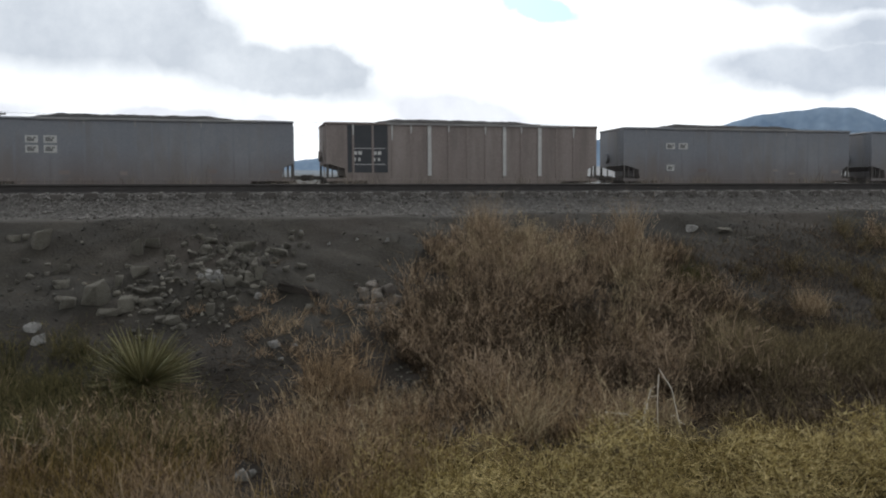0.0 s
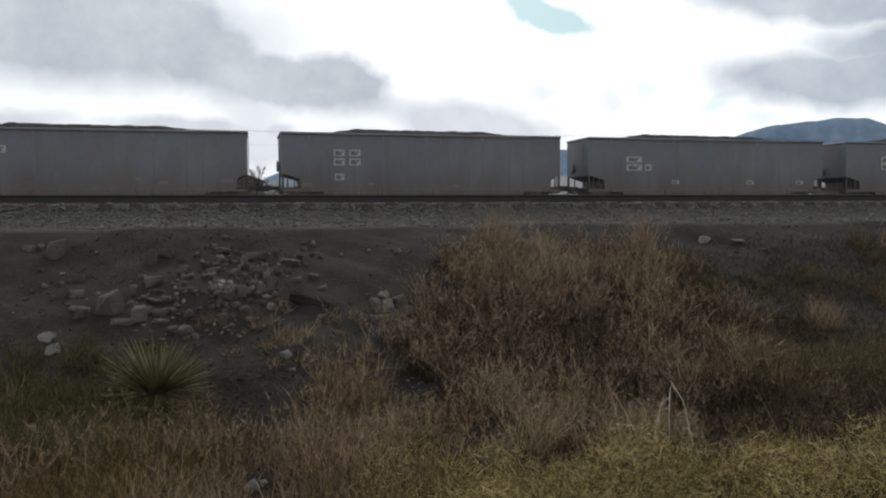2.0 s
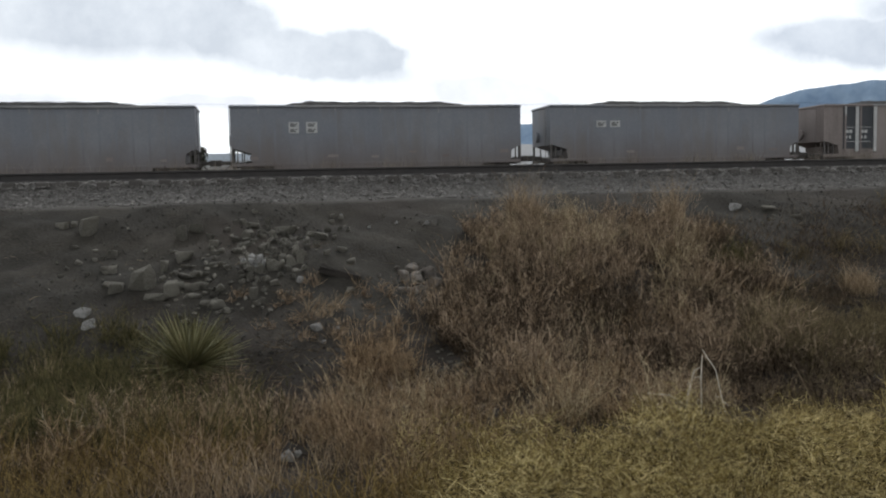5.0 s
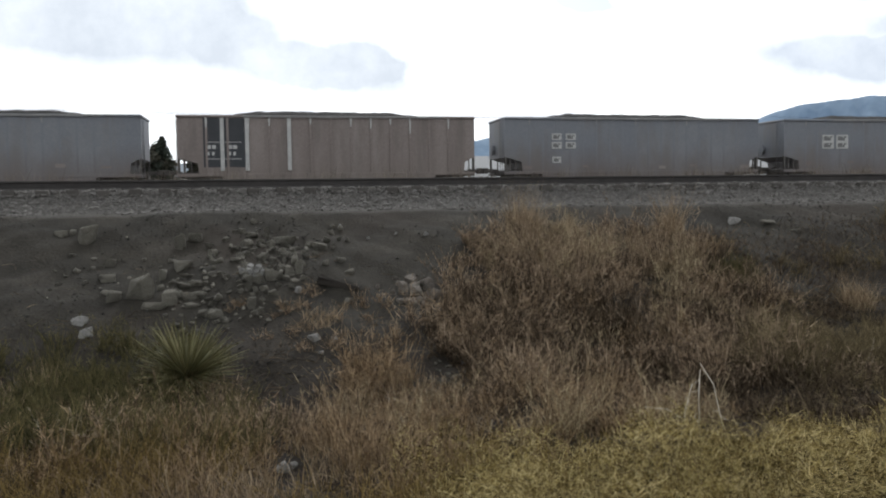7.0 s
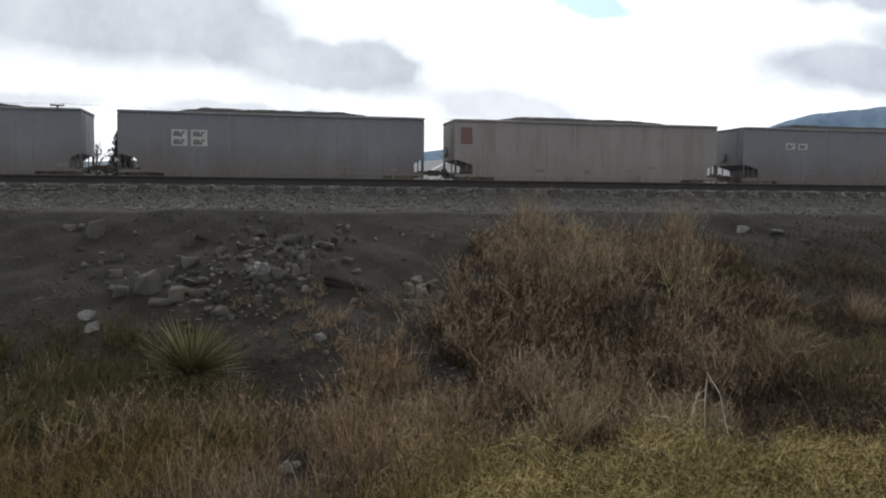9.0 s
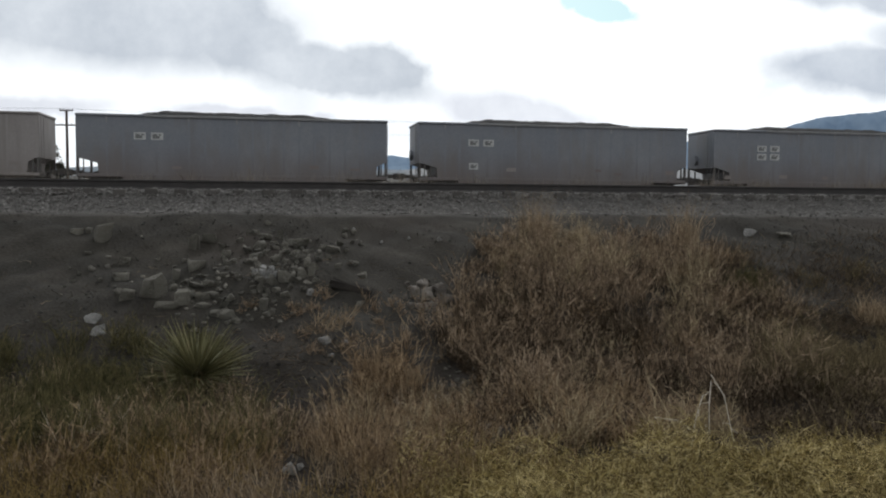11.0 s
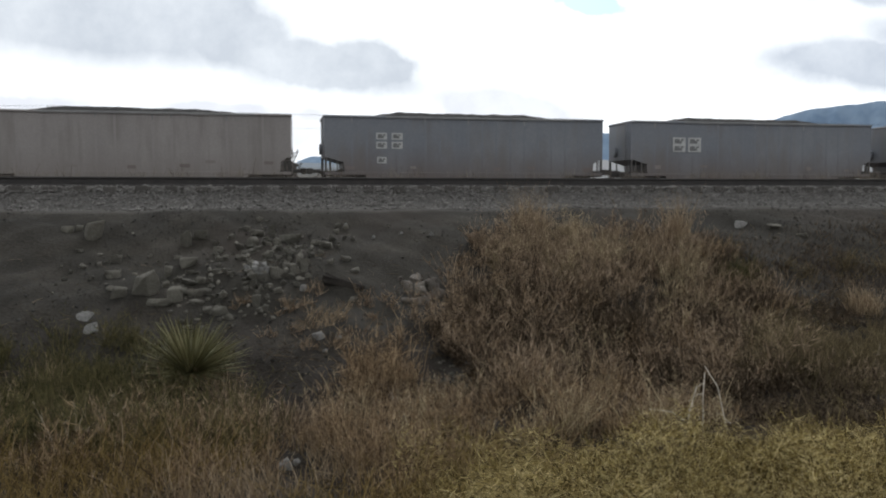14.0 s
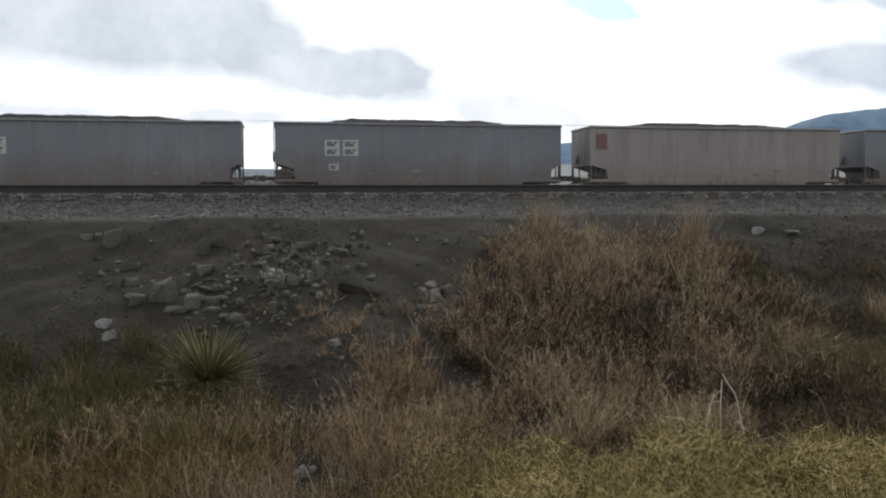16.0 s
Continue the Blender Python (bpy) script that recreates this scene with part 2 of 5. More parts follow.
M_ROCK_TAN = material("crumbling_tan_rock", [(0.15, 0.13, 0.112), (0.25, 0.22, 0.19), (0.35, 0.315, 0.275)], 0.92, 5, 16, 1.0, per_object=0.5, dist=0.06)
M_ROCK_PALE = material("pale_rock", [(0.20, 0.197, 0.186), (0.29, 0.283, 0.268), (0.37, 0.36, 0.342)], 0.88, 5, 16, 0.6, dist=0.05)
M_RAIL = material("rusty_rail_steel", [(0.045, 0.042, 0.041), (0.07, 0.063, 0.06)], 0.75, 4, 50, 0.3, metal=0.1)
M_RAILTOP = material("worn_rail_head", [(0.25, 0.24, 0.23), (0.35, 0.34, 0.33)], 0.35, 8, 60, 0.1, metal=0.9)
M_SLEEPER = material("weathered_timber_sleeper", [(0.075, 0.069, 0.063), (0.125, 0.114, 0.104)], 0.92, 5, 50, 0.6, per_object=0.4)
# bluish lift of the upper sides is painted sky glare; foot browns with dust
M_CAR_DARK = material("grimy_glare_lifted_paint", [(0.195, 0.209, 0.240), (0.222, 0.235, 0.262), (0.26, 0.268, 0.285)], 0.55, 0.5, 14, 0.1, wear=((0.20, 0.182, 0.172), 0.6, 0.7), streak=(1.1, 1.0, 0.5), dust=((0.165, 0.132, 0.117), 2.2, 0.85))
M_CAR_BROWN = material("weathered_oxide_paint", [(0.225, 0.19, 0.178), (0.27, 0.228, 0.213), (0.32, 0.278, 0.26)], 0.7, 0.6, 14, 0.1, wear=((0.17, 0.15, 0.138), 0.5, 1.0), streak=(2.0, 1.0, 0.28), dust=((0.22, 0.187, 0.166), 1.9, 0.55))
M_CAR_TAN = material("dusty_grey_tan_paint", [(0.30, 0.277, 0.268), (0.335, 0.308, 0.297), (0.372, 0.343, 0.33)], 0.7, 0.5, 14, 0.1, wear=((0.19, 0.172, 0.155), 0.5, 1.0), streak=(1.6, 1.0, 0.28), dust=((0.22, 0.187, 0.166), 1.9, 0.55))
# pale tone for painted highlights on rim and post tops
M_CHORD = material("sky_lit_rim", [(0.2, 0.2, 0.2), (0.36, 0.355, 0.35)], 0.55, 1.2, 30, 0.2)
M_PLACARD = material("faded_placard_paint", [(0.19, 0.155, 0.148), (0.29, 0.262, 0.245)], 0.7, 5, 40, 0.1, per_object=0.7)
M_UNDER = material("dust_covered_steel", [(0.085, 0.079, 0.075), (0.135, 0.123, 0.114)], 0.85, 2, 30, 0.3)
M_COAL = material("coal", [(0.03, 0.03, 0.031), (0.06, 0.058, 0.056)], 0.9, 3, 18, 0.6, dist=0.04, spec=0.15)
M_WHITE = material("faded_white_paint", [(0.46, 0.46, 0.46), (0.62, 0.62, 0.60)], 0.6, 4, 40, 0.1)
M_PANEL = material("black_stencil_panel", [(0.045, 0.05, 0.056), (0.065, 0.068, 0.075)], 0.6, 2, 30, 0.1)
M_INK = material("dark_stencil_ink", [(0.17, 0.17, 0.17), (0.21, 0.21, 0.21)], 0.7, 6, 40, 0.1)
M_RED = material("faded_red_paint", [(0.2, 0.11, 0.102), (0.25, 0.14, 0.13)], 0.6, 3, 30, 0.1)
M_WEED = material("dead_brown_weed", [(0.058, 0.042, 0.029), (0.138, 0.100, 0.067), (0.285, 0.210, 0.143), (0.57, 0.445, 0.315)], 0.9, 2, 30, 0, island=True, spec=0.2, thin=0.3)
M_WEED_PALE = material("pale_brown_weed", [(0.120, 0.091, 0.057), (0.250, 0.196, 0.126), (0.420, 0.338, 0.218), (0.620, 0.510, 0.332)], 0.9, 2, 30, 0, island=True, spec=0.2, thin=0.3)
M_WEED_RED = material("russet_weed", [(0.050, 0.034, 0.022), (0.142, 0.096, 0.057), (0.300, 0.211, 0.127), (0.53, 0.395, 0.25)], 0.9, 2, 30, 0, island=True, spec=0.2, thin=0.3)
M_STRAW = material("yellow_straw", [(0.026, 0.018, 0.006), (0.104, 0.074, 0.024), (0.385, 0.298, 0.105), (0.93, 0.78, 0.42)], 0.85, 2, 30, 0, island=True, spec=0.25, thin=0.3)
M_TAN_GRASS = material("bleached_tan_grass", [(0.145, 0.104, 0.064), (0.300, 0.222, 0.142), (0.56, 0.440, 0.300)], 0.85, 2, 30, 0, island=True, spec=0.25, thin=0.3)
M_OLIVE = material("olive_weed", [(0.028, 0.028, 0.013), (0.060, 0.058, 0.025), (0.121, 0.107, 0.048), (0.214, 0.182, 0.087)], 0.9, 2, 30, 0, island=True, spec=0.2, thin=0.3)
M_SAGE = material("grey_green_sage", [(0.048, 0.039, 0.022), (0.098, 0.079, 0.044), (0.176, 0.141, 0.079), (0.288, 0.229, 0.135)], 0.9, 2, 30, 0, island=True, spec=0.2, thin=0.3)
M_OCHRE = material("ochre_grass", [(0.050, 0.034, 0.012), (0.120, 0.083, 0.029), (0.235, 0.166, 0.062), (0.375, 0.272, 0.113)], 0.85, 2, 30, 0, island=True, spec=0.2, thin=0.3)
M_YUCCA = material("yucca_green", [(0.10, 0.098, 0.045), (0.165, 0.156, 0.072), (0.27, 0.245, 0.126)], 0.75, 3, 30, 0.1, per_object=0.45)
M_YUCCA_DRY = material("dry_yucca_leaf", [(0.16, 0.12, 0.07), (0.26, 0.2, 0.12)], 0.8, 3, 30, 0.1, per_object=0.6)
# litter brown, darkened to stand for shade low among the plants
M_SHADED_LITTER = material("shade_darkened_litter", [(0.022, 0.016, 0.011), (0.052, 0.037, 0.025), (0.115, 0.085, 0.057), (0.24, 0.185, 0.125)], 0.95, 2, 30, 0, island=True, spec=0.15)
M_PALE_STEM = material("pale_dead_stem", [(0.22, 0.175, 0.13), (0.36, 0.30, 0.23), (0.52, 0.45, 0.36)], 0.85, 2, 30, 0, island=True, spec=0.2, thin=0.3)
M_TRACK_GRASS = material("greyed_dry_grass", [(0.12, 0.10, 0.083), (0.20, 0.172, 0.143), (0.33, 0.29, 0.24)], 0.85, 2, 30, 0, island=True, spec=0.2, thin=0.3)
M_ROT = material("rotten_timber", [(0.022, 0.019, 0.016), (0.045, 0.038, 0.032)], 0.95, 5, 40, 0.6)
M_STALK = material("bleached_stalk", [(0.68, 0.62, 0.52), (0.86, 0.81, 0.70)], 0.8, 6, 40, 0.2)
M_BARK = material("bark", [(0.04, 0.032, 0.026), (0.075, 0.06, 0.048)], 0.95, 4, 30, 0.6)
# needle green lightened, haze put into the colour
M_PINE = material("pine_needles", [(0.026, 0.034, 0.026), (0.042, 0.053, 0.038), (0.068, 0.08, 0.056)], 0.8, 2, 30, 0, island=True)
M_LEAF = material("dull_leaves", [(0.036, 0.038, 0.028), (0.06, 0.06, 0.043), (0.09, 0.084, 0.058)], 0.8, 2, 30, 0, island=True)
M_POLE = material("weathered_pole_timber", [(0.07, 0.058, 0.048), (0.12, 0.10, 0.085)], 0.9, 3, 40, 0.4)
M_WIRE = material("dull_wire", [(0.05, 0.05, 0.05), (0.08, 0.08, 0.08)], 0.6, 3, 40, 0)
# blue of the hills is aerial haze put into the base colour
M_HILL = material("haze_tinted_hillside", [(0.19, 0.27, 0.38), (0.235, 0.32, 0.43), (0.28, 0.37, 0.48)], 1.0, 0.004, 0.03, 0, spec=0.0)
M_HOUSE = material("white_siding", [(0.66, 0.66, 0.65), (0.78, 0.78, 0.77)], 0.7, 1, 20, 0.1)
# brown house: siding and shingles paled to paint in the haze
M_HOUSE_DARK = material("brown_siding", [(0.16, 0.142, 0.128), (0.21, 0.185, 0.165)], 0.8, 1, 20, 0.1)
M_ROOF = material("grey_metal_roof", [(0.5, 0.51, 0.52), (0.62, 0.63, 0.64)], 0.5, 1, 20, 0.1)
M_ROOF_DARK = material("dark_shingle_roof", [(0.12, 0.112, 0.105), (0.17, 0.157, 0.148)], 0.9, 2, 20, 0.3)
M_GLASS = material("dark_window_glass", [(0.02, 0.022, 0.025), (0.03, 0.032, 0.036)], 0.1, 2, 20, 0)


# ---- mesh helpers ----
def quick_mesh(name, verts, faces, mat, smooth=False):
    """A mesh from an array of places and an array of faces (all of them triangles, or all quads)."""
    me = bpy.data.meshes.new(name)
    verts, faces = np.asarray(verts, np.float32), np.asarray(faces, np.int32)
    n, k = faces.shape
    me.vertices.add(len(verts))
    me.vertices.foreach_set("co", verts.ravel())
    me.loops.add(n * k)
    me.loops.foreach_set("vertex_index", faces.ravel())
    me.polygons.add(n)
    me.polygons.foreach_set("loop_start", np.arange(0, n * k, k, dtype=np.int32))
    me.polygons.foreach_set("use_smooth", np.full(n, smooth))
    me.update(calc_edges=True)
    me.materials.append(mat)
    return me


def part(name, bm, mat, parent=None, label="", smooth=False):
    """Links a bmesh (or a ready mesh) as one object under a thing or a part."""
    if isinstance(bm, bmesh.types.BMesh):
        me = bpy.data.meshes.new(name)
        bmesh.ops.recalc_face_normals(bm, faces=bm.faces[:])
        bm.to_mesh(me)
        bm.free()
        me.materials.append(mat)
        if smooth:
            me.polygons.foreach_set("use_smooth", np.full(len(me.polygons), True))
    else:
        me = bm
    ob = new(name, me)
    ob.parent = parent
    if label:
        ob["label"] = label
    return ob


def box(bm, x0, x1, y0, y1, z0, z1, bevel=0.0):
    vs = bmesh.ops.create_cube(bm, size=1.0)["verts"]
    for v in vs:
        v.co = Vector(((x0 + x1) / 2 + v.co.x * (x1 - x0), (y0 + y1) / 2 + v.co.y * (y1 - y0), (z0 + z1) / 2 + v.co.z * (z1 - z0)))
    if bevel:
        edges = list({ed for v in vs for ed in v.link_edges})
        bmesh.ops.bevel(bm, geom=edges, offset=bevel, segments=1, affect="EDGES")
    return bm


def extrude_xz(bm, pts, y0, y1):
    """A closed outline in x and z, drawn out from y0 to y1."""
    a = [bm.verts.new((x, y0, z)) for x, z in pts]
    b = [bm.verts.new((x, y1, z)) for x, z in pts]
    bm.faces.new(a)
    bm.faces.new(b[::-1])
    for i in range(len(pts)):
        j = (i + 1) % len(pts)
        bm.faces.new((a[i], b[i], b[j], a[j]))
    return bm


def tube(bm, p, q, r0, r1=None, sides=6):
    p, q = Vector(p), Vector(q)
    r1 = r0 if r1 is None else r1
    m = (q - p).to_track_quat("Z", "Y").to_matrix()
    rings = []
    for c, r in ((p, r0), (q, r1)):
        rings.append([bm.verts.new(c + m @ Vector((r * math.cos(t), r * math.sin(t), 0))) for t in (2 * math.pi * i / sides for i in range(sides))])
    for i in range(sides):
        j = (i + 1) % sides
        bm.faces.new((rings[0][i], rings[0][j], rings[1][j], rings[1][i]))
    bm.faces.new(rings[0][::-1])
    bm.faces.new(rings[1])
    return bm


# ---- ground ----
RAIL_Z = 1.96
PROFILE = ((-400, 0.2), (-30, 0.0), (0, 0.0), (3.6, 0.0), (4.8, -0.06), (7.0, -0.36), (8.6, -0.55), (9.6, -0.45), (13.0, 0.47), (15.7, 1.27), (16.15, 1.35), (17.0, 1.74), (19.9, 1.74), (21.2, 1.25),
           (24, 1.5), (33, 1.8), (40.3, 1.82), (41.2, 1.74), (45.0, 1.74), (46.5, 1.6), (52, 1.9), (58, 2.15), (68, 2.35), (110, 3.1), (300, 9.5), (1300, 55), (4500, 150))


def ground_z(x, y):
    x, y = np.asarray(x, float), np.asarray(y, float)
    z = np.interp(y, [p for p, _ in PROFILE], [q for _, q in PROFILE])
    near = np.clip((16.4 - y) / 1.5, 0, 1) + 0.25 * ((y > 21) & (y < 39.5))
    z = z + near * (0.05 * np.sin(1.7 * x + 0.6 * y) + 0.045 * np.sin(0.8 * x - 1.9 * y + 1) + 0.025 * np.sin(4.1 * x + 3.3 * y) + 0.018 * np.sin(7.3 * x - 5.9 * y + 2) + 0.012 * np.sin(11.0 * x + 9.1 * y))
    # hummock of old spoil under the weeds
    z = z + 0.16 * np.exp(-((x - 4.6) / 2.4) ** 2 - ((y - 11.4) / 1.8) ** 2)
    low = 1 - 0.3 * np.clip((y - 100) / 200, 0, 1) * np.clip(1 - (x / np.maximum(y, 1) - 0.15) / 0.06, 0, 1)
    z = np.where(y > 100, 1.6 + (z - 1.6) * low, z)
    far = np.clip((y - 100) / 400, 0, 1)
    z = z + far * (6 * np.sin(x / 170 + 1) + 4 * np.sin(x / 83 + y / 210))
    return z


def spread(parts):
    return np.unique(np.concatenate([np.linspace(a, b, n) for a, b, n in parts]))


def build_ground():
    xs = spread([(-4500, -600, 12), (-600, -80, 14), (-80, -12, 30), (-12, 24, 260), (24, 90, 30), (90, 700, 16), (700, 4500, 12)])
    ys = spread([(-400, -20, 8), (-20, 2, 16), (2, 17.2, 150), (17.2, 48, 80), (48, 130, 24), (130, 900, 26), (900, 4500, 16)])
    gx, gy = np.meshgrid(xs, ys)
    v = np.stack([gx, gy, ground_z(gx, gy)], -1).reshape(-1, 3)
    nx, ny = len(xs), len(ys)
    i = (np.arange(ny - 1)[:, None] * nx + np.arange(nx - 1)[None]).ravel()
    f = np.stack([i, i + 1, i + nx + 1, i + nx], -1)
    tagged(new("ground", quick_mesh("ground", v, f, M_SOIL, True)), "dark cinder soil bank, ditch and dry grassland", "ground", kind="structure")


build_ground()


def build_hill(name, label, dist, outline, depth, seed):
    """A far ridge: outline gives azimuth and height angle in degrees."""
    az = np.linspace(outline[0][0], outline[-1][0], 160)
    top = np.interp(az, [p[0] for p in outline], [p[1] for p in outline])
    rng = np.random.default_rng(seed)
    rough = np.convolve(rng.normal(0, 0.07, 170), np.ones(5) / 5, "same")[:160]
    rows = []
    for s in np.linspace(0, 1, 12):
        r = dist + depth * (s - 1)
        ease = s ** 1.5 if s < 1 else 1
        fold = 1 + 0.07 * np.sin(az * 2.3 + seed) * (1 - s) + 0.05 * np.sin(az * 5.1 + 3 * s)
        z = np.tan(np.radians((top + rough * s) * ease * np.where(s < 1, fold, 1))) * r + 1.6
        rows.append(np.stack([r * np.sin(np.radians(az)), r * np.cos(np.radians(az)), z], -1))
    r = dist + depth * 0.8
    rows.append(np.stack([r * np.sin(np.radians(az)), r * np.cos(np.radians(az)), 0 * az + 20], -1))
    v = np.concatenate(rows)
    n = len(az)
    i = (np.arange(len(rows) - 1)[:, None] * n + np.arange(n - 1)[None]).ravel()
    f = np.stack([i, i + 1, i + n + 1, i + n], -1)
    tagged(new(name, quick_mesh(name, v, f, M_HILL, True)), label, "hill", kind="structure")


# far hills, their haze painted in by M_HILL
build_hill("backdrop_ridge", "low distant ridge tinted blue-grey for haze", 3300,
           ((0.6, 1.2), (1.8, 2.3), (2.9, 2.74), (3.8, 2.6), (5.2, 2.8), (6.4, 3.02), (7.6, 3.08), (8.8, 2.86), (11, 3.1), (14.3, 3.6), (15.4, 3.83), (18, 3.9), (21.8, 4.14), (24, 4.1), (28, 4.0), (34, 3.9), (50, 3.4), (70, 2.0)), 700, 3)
build_hill("backdrop_mesa", "flat-topped distant mesa tinted blue-grey for haze", 2700,
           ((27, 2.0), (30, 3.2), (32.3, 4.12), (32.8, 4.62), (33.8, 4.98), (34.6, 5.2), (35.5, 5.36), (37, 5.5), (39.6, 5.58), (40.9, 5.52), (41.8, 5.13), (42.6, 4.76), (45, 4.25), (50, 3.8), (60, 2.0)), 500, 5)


# ---- railway ----
def build_track(label, y_near, x0, x1, sleepers):
    """Two rails and the sleepers under them; y_near is the near rail's outer head face."""
    track = tagged(new("railway_track"), label, "railway track")
    track.location = (0, y_near, RAIL_Z)
    prof = [(0.0, 0.0), (0.073, 0.0), (0.073, -0.03), (0.046, -0.045), (0.046, -0.14), (0.105, -0.165), (0.105, -0.18), (-0.032, -0.18), (-0.032, -0.165), (0.027, -0.14), (0.027, -0.045), (0.0, -0.03)]
    for y in (0.0, 1.505):
        bm = bmesh.new()
        a = [bm.verts.new((x0, y + p, q)) for p, q in prof]
        b = [bm.verts.new((x1, y + p, q)) for p, q in prof]
        for i in range(len(prof)):
            j = (i + 1) % len(prof)
            bm.faces.new((a[i], a[j], b[j], b[i]))
        rail = part("rail", bm, M_RAIL, track)
        bm = bmesh.new()
        box(bm, x0, x1, y + 0.012, y + 0.061, 0.0, 0.003)
        part("worn_strip", bm, M_RAILTOP, rail)
    bm = bmesh.new()
    box(bm, -0.115, 0.115, -0.52, 2.08, -0.36, -0.185, 0.012)
    first = part("sleeper", bm, M_SLEEPER, track)
    rng = np.random.default_rng(11)
    xs = np.arange(*sleepers)
    for k, x in enumerate(xs):
        ob = first if k == 0 else new("sleeper", first.data)
        ob.parent = track
        ob.matrix_basis = pose(x + rng.normal(0, 0.02), rng.normal(0, 0.03), rng.normal(0, 0.006), 0, 0, rng.normal(0, 0.8))
    return track


build_track("rusty empty railway track on grey ballast", 17.3, -160, 260, (-9, 27, 0.55))
build_track("railway track carrying the coal train", 42.34, -300, 420, (-34, 60, 0.6))


def icosa():
    g = (1 + 5 ** 0.5) / 2
    v = np.array([(-1, g, 0), (1, g, 0), (-1, -g, 0), (1, -g, 0), (0, -1, g), (0, 1, g), (0, -1, -g), (0, 1, -g), (g, 0, -1), (g, 0, 1), (-g, 0, -1), (-g, 0, 1)], float)
    f = np.array([0, 11, 5, 0, 5, 1, 0, 1, 7, 0, 7, 10, 0, 10, 11, 1, 5, 9, 5, 11, 4, 11, 10, 2, 10, 7, 6, 7, 1, 8, 3, 9, 4, 3, 4, 2, 3, 2, 6, 3, 6, 8, 3, 8, 9, 4, 9, 5, 2, 4, 11, 6, 2, 10, 8, 6, 7, 9, 8, 1]).reshape(-1, 3)
    return v / np.linalg.norm(v[0]), f


def octa():
    v = np.array([(1, 0, 0), (0, 1, 0), (-1, 0, 0), (0, -1, 0), (0, 0, 1), (0, 0, -1)], float)
    return v, np.array([(i, (i + 1) % 4, 4) for i in range(4)] + [((i + 1) % 4, i, 5) for i in range(4)])


def stones(places, sizes, rng, flat=0.7, shape=octa):
    """Many small angular stones as one set of verts and triangles."""
    v0, f0 = shape()
    n, k = len(places), len(v0)
    r = 1 + rng.normal(0, 0.22, (n, k, 1))
    v = v0[None] * r * (np.array([1.0, 0.8, flat]) * (1 + rng.normal(0, 0.18, (n, 1, 3))))
    a = rng.uniform(0, 2 * np.pi, n)
    c, s = np.cos(a)[:, None], np.sin(a)[:, None]
    b = rng.normal(0, 0.5, n)
    cb, sb = np.cos(b)[:, None], np.sin(b)[:, None]
    x, y, z = v[..., 0], v[..., 1], v[..., 2]
    y, z = y * cb - z * sb, y * sb + z * cb
    v = np.stack([x * c - y * s, x * s + y * c, z], -1) * sizes[:, None, None] + places[:, None]
    f = f0[None] + k * np.arange(n)[:, None, None]
    return v.reshape(-1, 3), f.reshape(-1, 3)


def build_ballast():
    rng = np.random.default_rng(21)
    n = 23000
    x = rng.uniform(-8, 26, n)
    y = np.where(rng.random(n) < 0.72, rng.uniform(16.0, 17.05, n), rng.uniform(17.0, 19.6, n))
    edge = 16.05 + 0.12 * np.sin(1.3 * x) + 0.1 * np.sin(3.7 * x + 1)
    keep = y > edge - rng.exponential(0.12, n)
    x, y = x[keep], y[keep]
    s = rng.uniform(0.016, 0.042, len(x)) * np.where(rng.random(len(x)) < 0.06, 1.6, 1)
    p = np.stack([x, y, ground_z(x, y) + s * 0.2 + 0.03 * ((y > 16.75) & (y < 17.15))], -1)
    bx, by = rng.uniform(-8, 26, 16000), rng.uniform(16.36, 17.24, 16000)
    bs = rng.uniform(0.015, 0.032, 16000)
    low = ground_z(bx, by)
    top = np.minimum(1.77, low + 0.015 + 0.16 * np.clip(by - 16.40, 0, 0.45))
    p = np.concatenate([p, np.stack([bx, by, low + (top - low) * np.sqrt(rng.random(len(bx)))], -1)])
    s = np.concatenate([s, bs])
    v, f = stones(p, s, rng, 0.42)
    tagged(new("ballast", quick_mesh("ballast", v, f, M_BALLAST)), "grey crushed stone ballast on the track shoulder", "gravel", kind="stuff")
    n = 4500
    x, y = rng.uniform(-34, 60, n), rng.uniform(39.9, 42.3, n)
    s = rng.uniform(0.03, 0.06, n)
    v, f = stones(np.stack([x, y, ground_z(x, y) + s * 0.3], -1), s, rng)
    tagged(new("ballast", quick_mesh("ballast", v, f, M_BALLAST)), "grey crushed stone ballast under the coal train", "gravel", kind="stuff")
    # loose grit washed down over the bank
    n = 20000
    x, y = rng.uniform(-6, 15, n), rng.uniform(8.8, 16.3, n)
    keep = (np.sin(1.1 * x + 2) + np.sin(0.9 * y * x * 0.2 + 1) + rng.normal(0, 1.0, n)) > 0.2
    x, y = x[keep], y[keep]
    s = 0.005 + 0.026 * rng.random(len(x)) ** 3
    v, f = stones(np.stack([x, y, ground_z(x, y) + s * 0.2], -1), s, rng)
    tagged(new("loose_grit", quick_mesh("loose_grit", v, f, M_GRIT)), "small grey stones scattered over the dark bank", "gravel", kind="stuff")


build_ballast()

# ---- coal cars ----
CAR_L, CAR_W, CAR_H = 14.56, 2.95, 3.59
PITCH = 16.17
TRACK_Y = 41.59 + CAR_W / 2


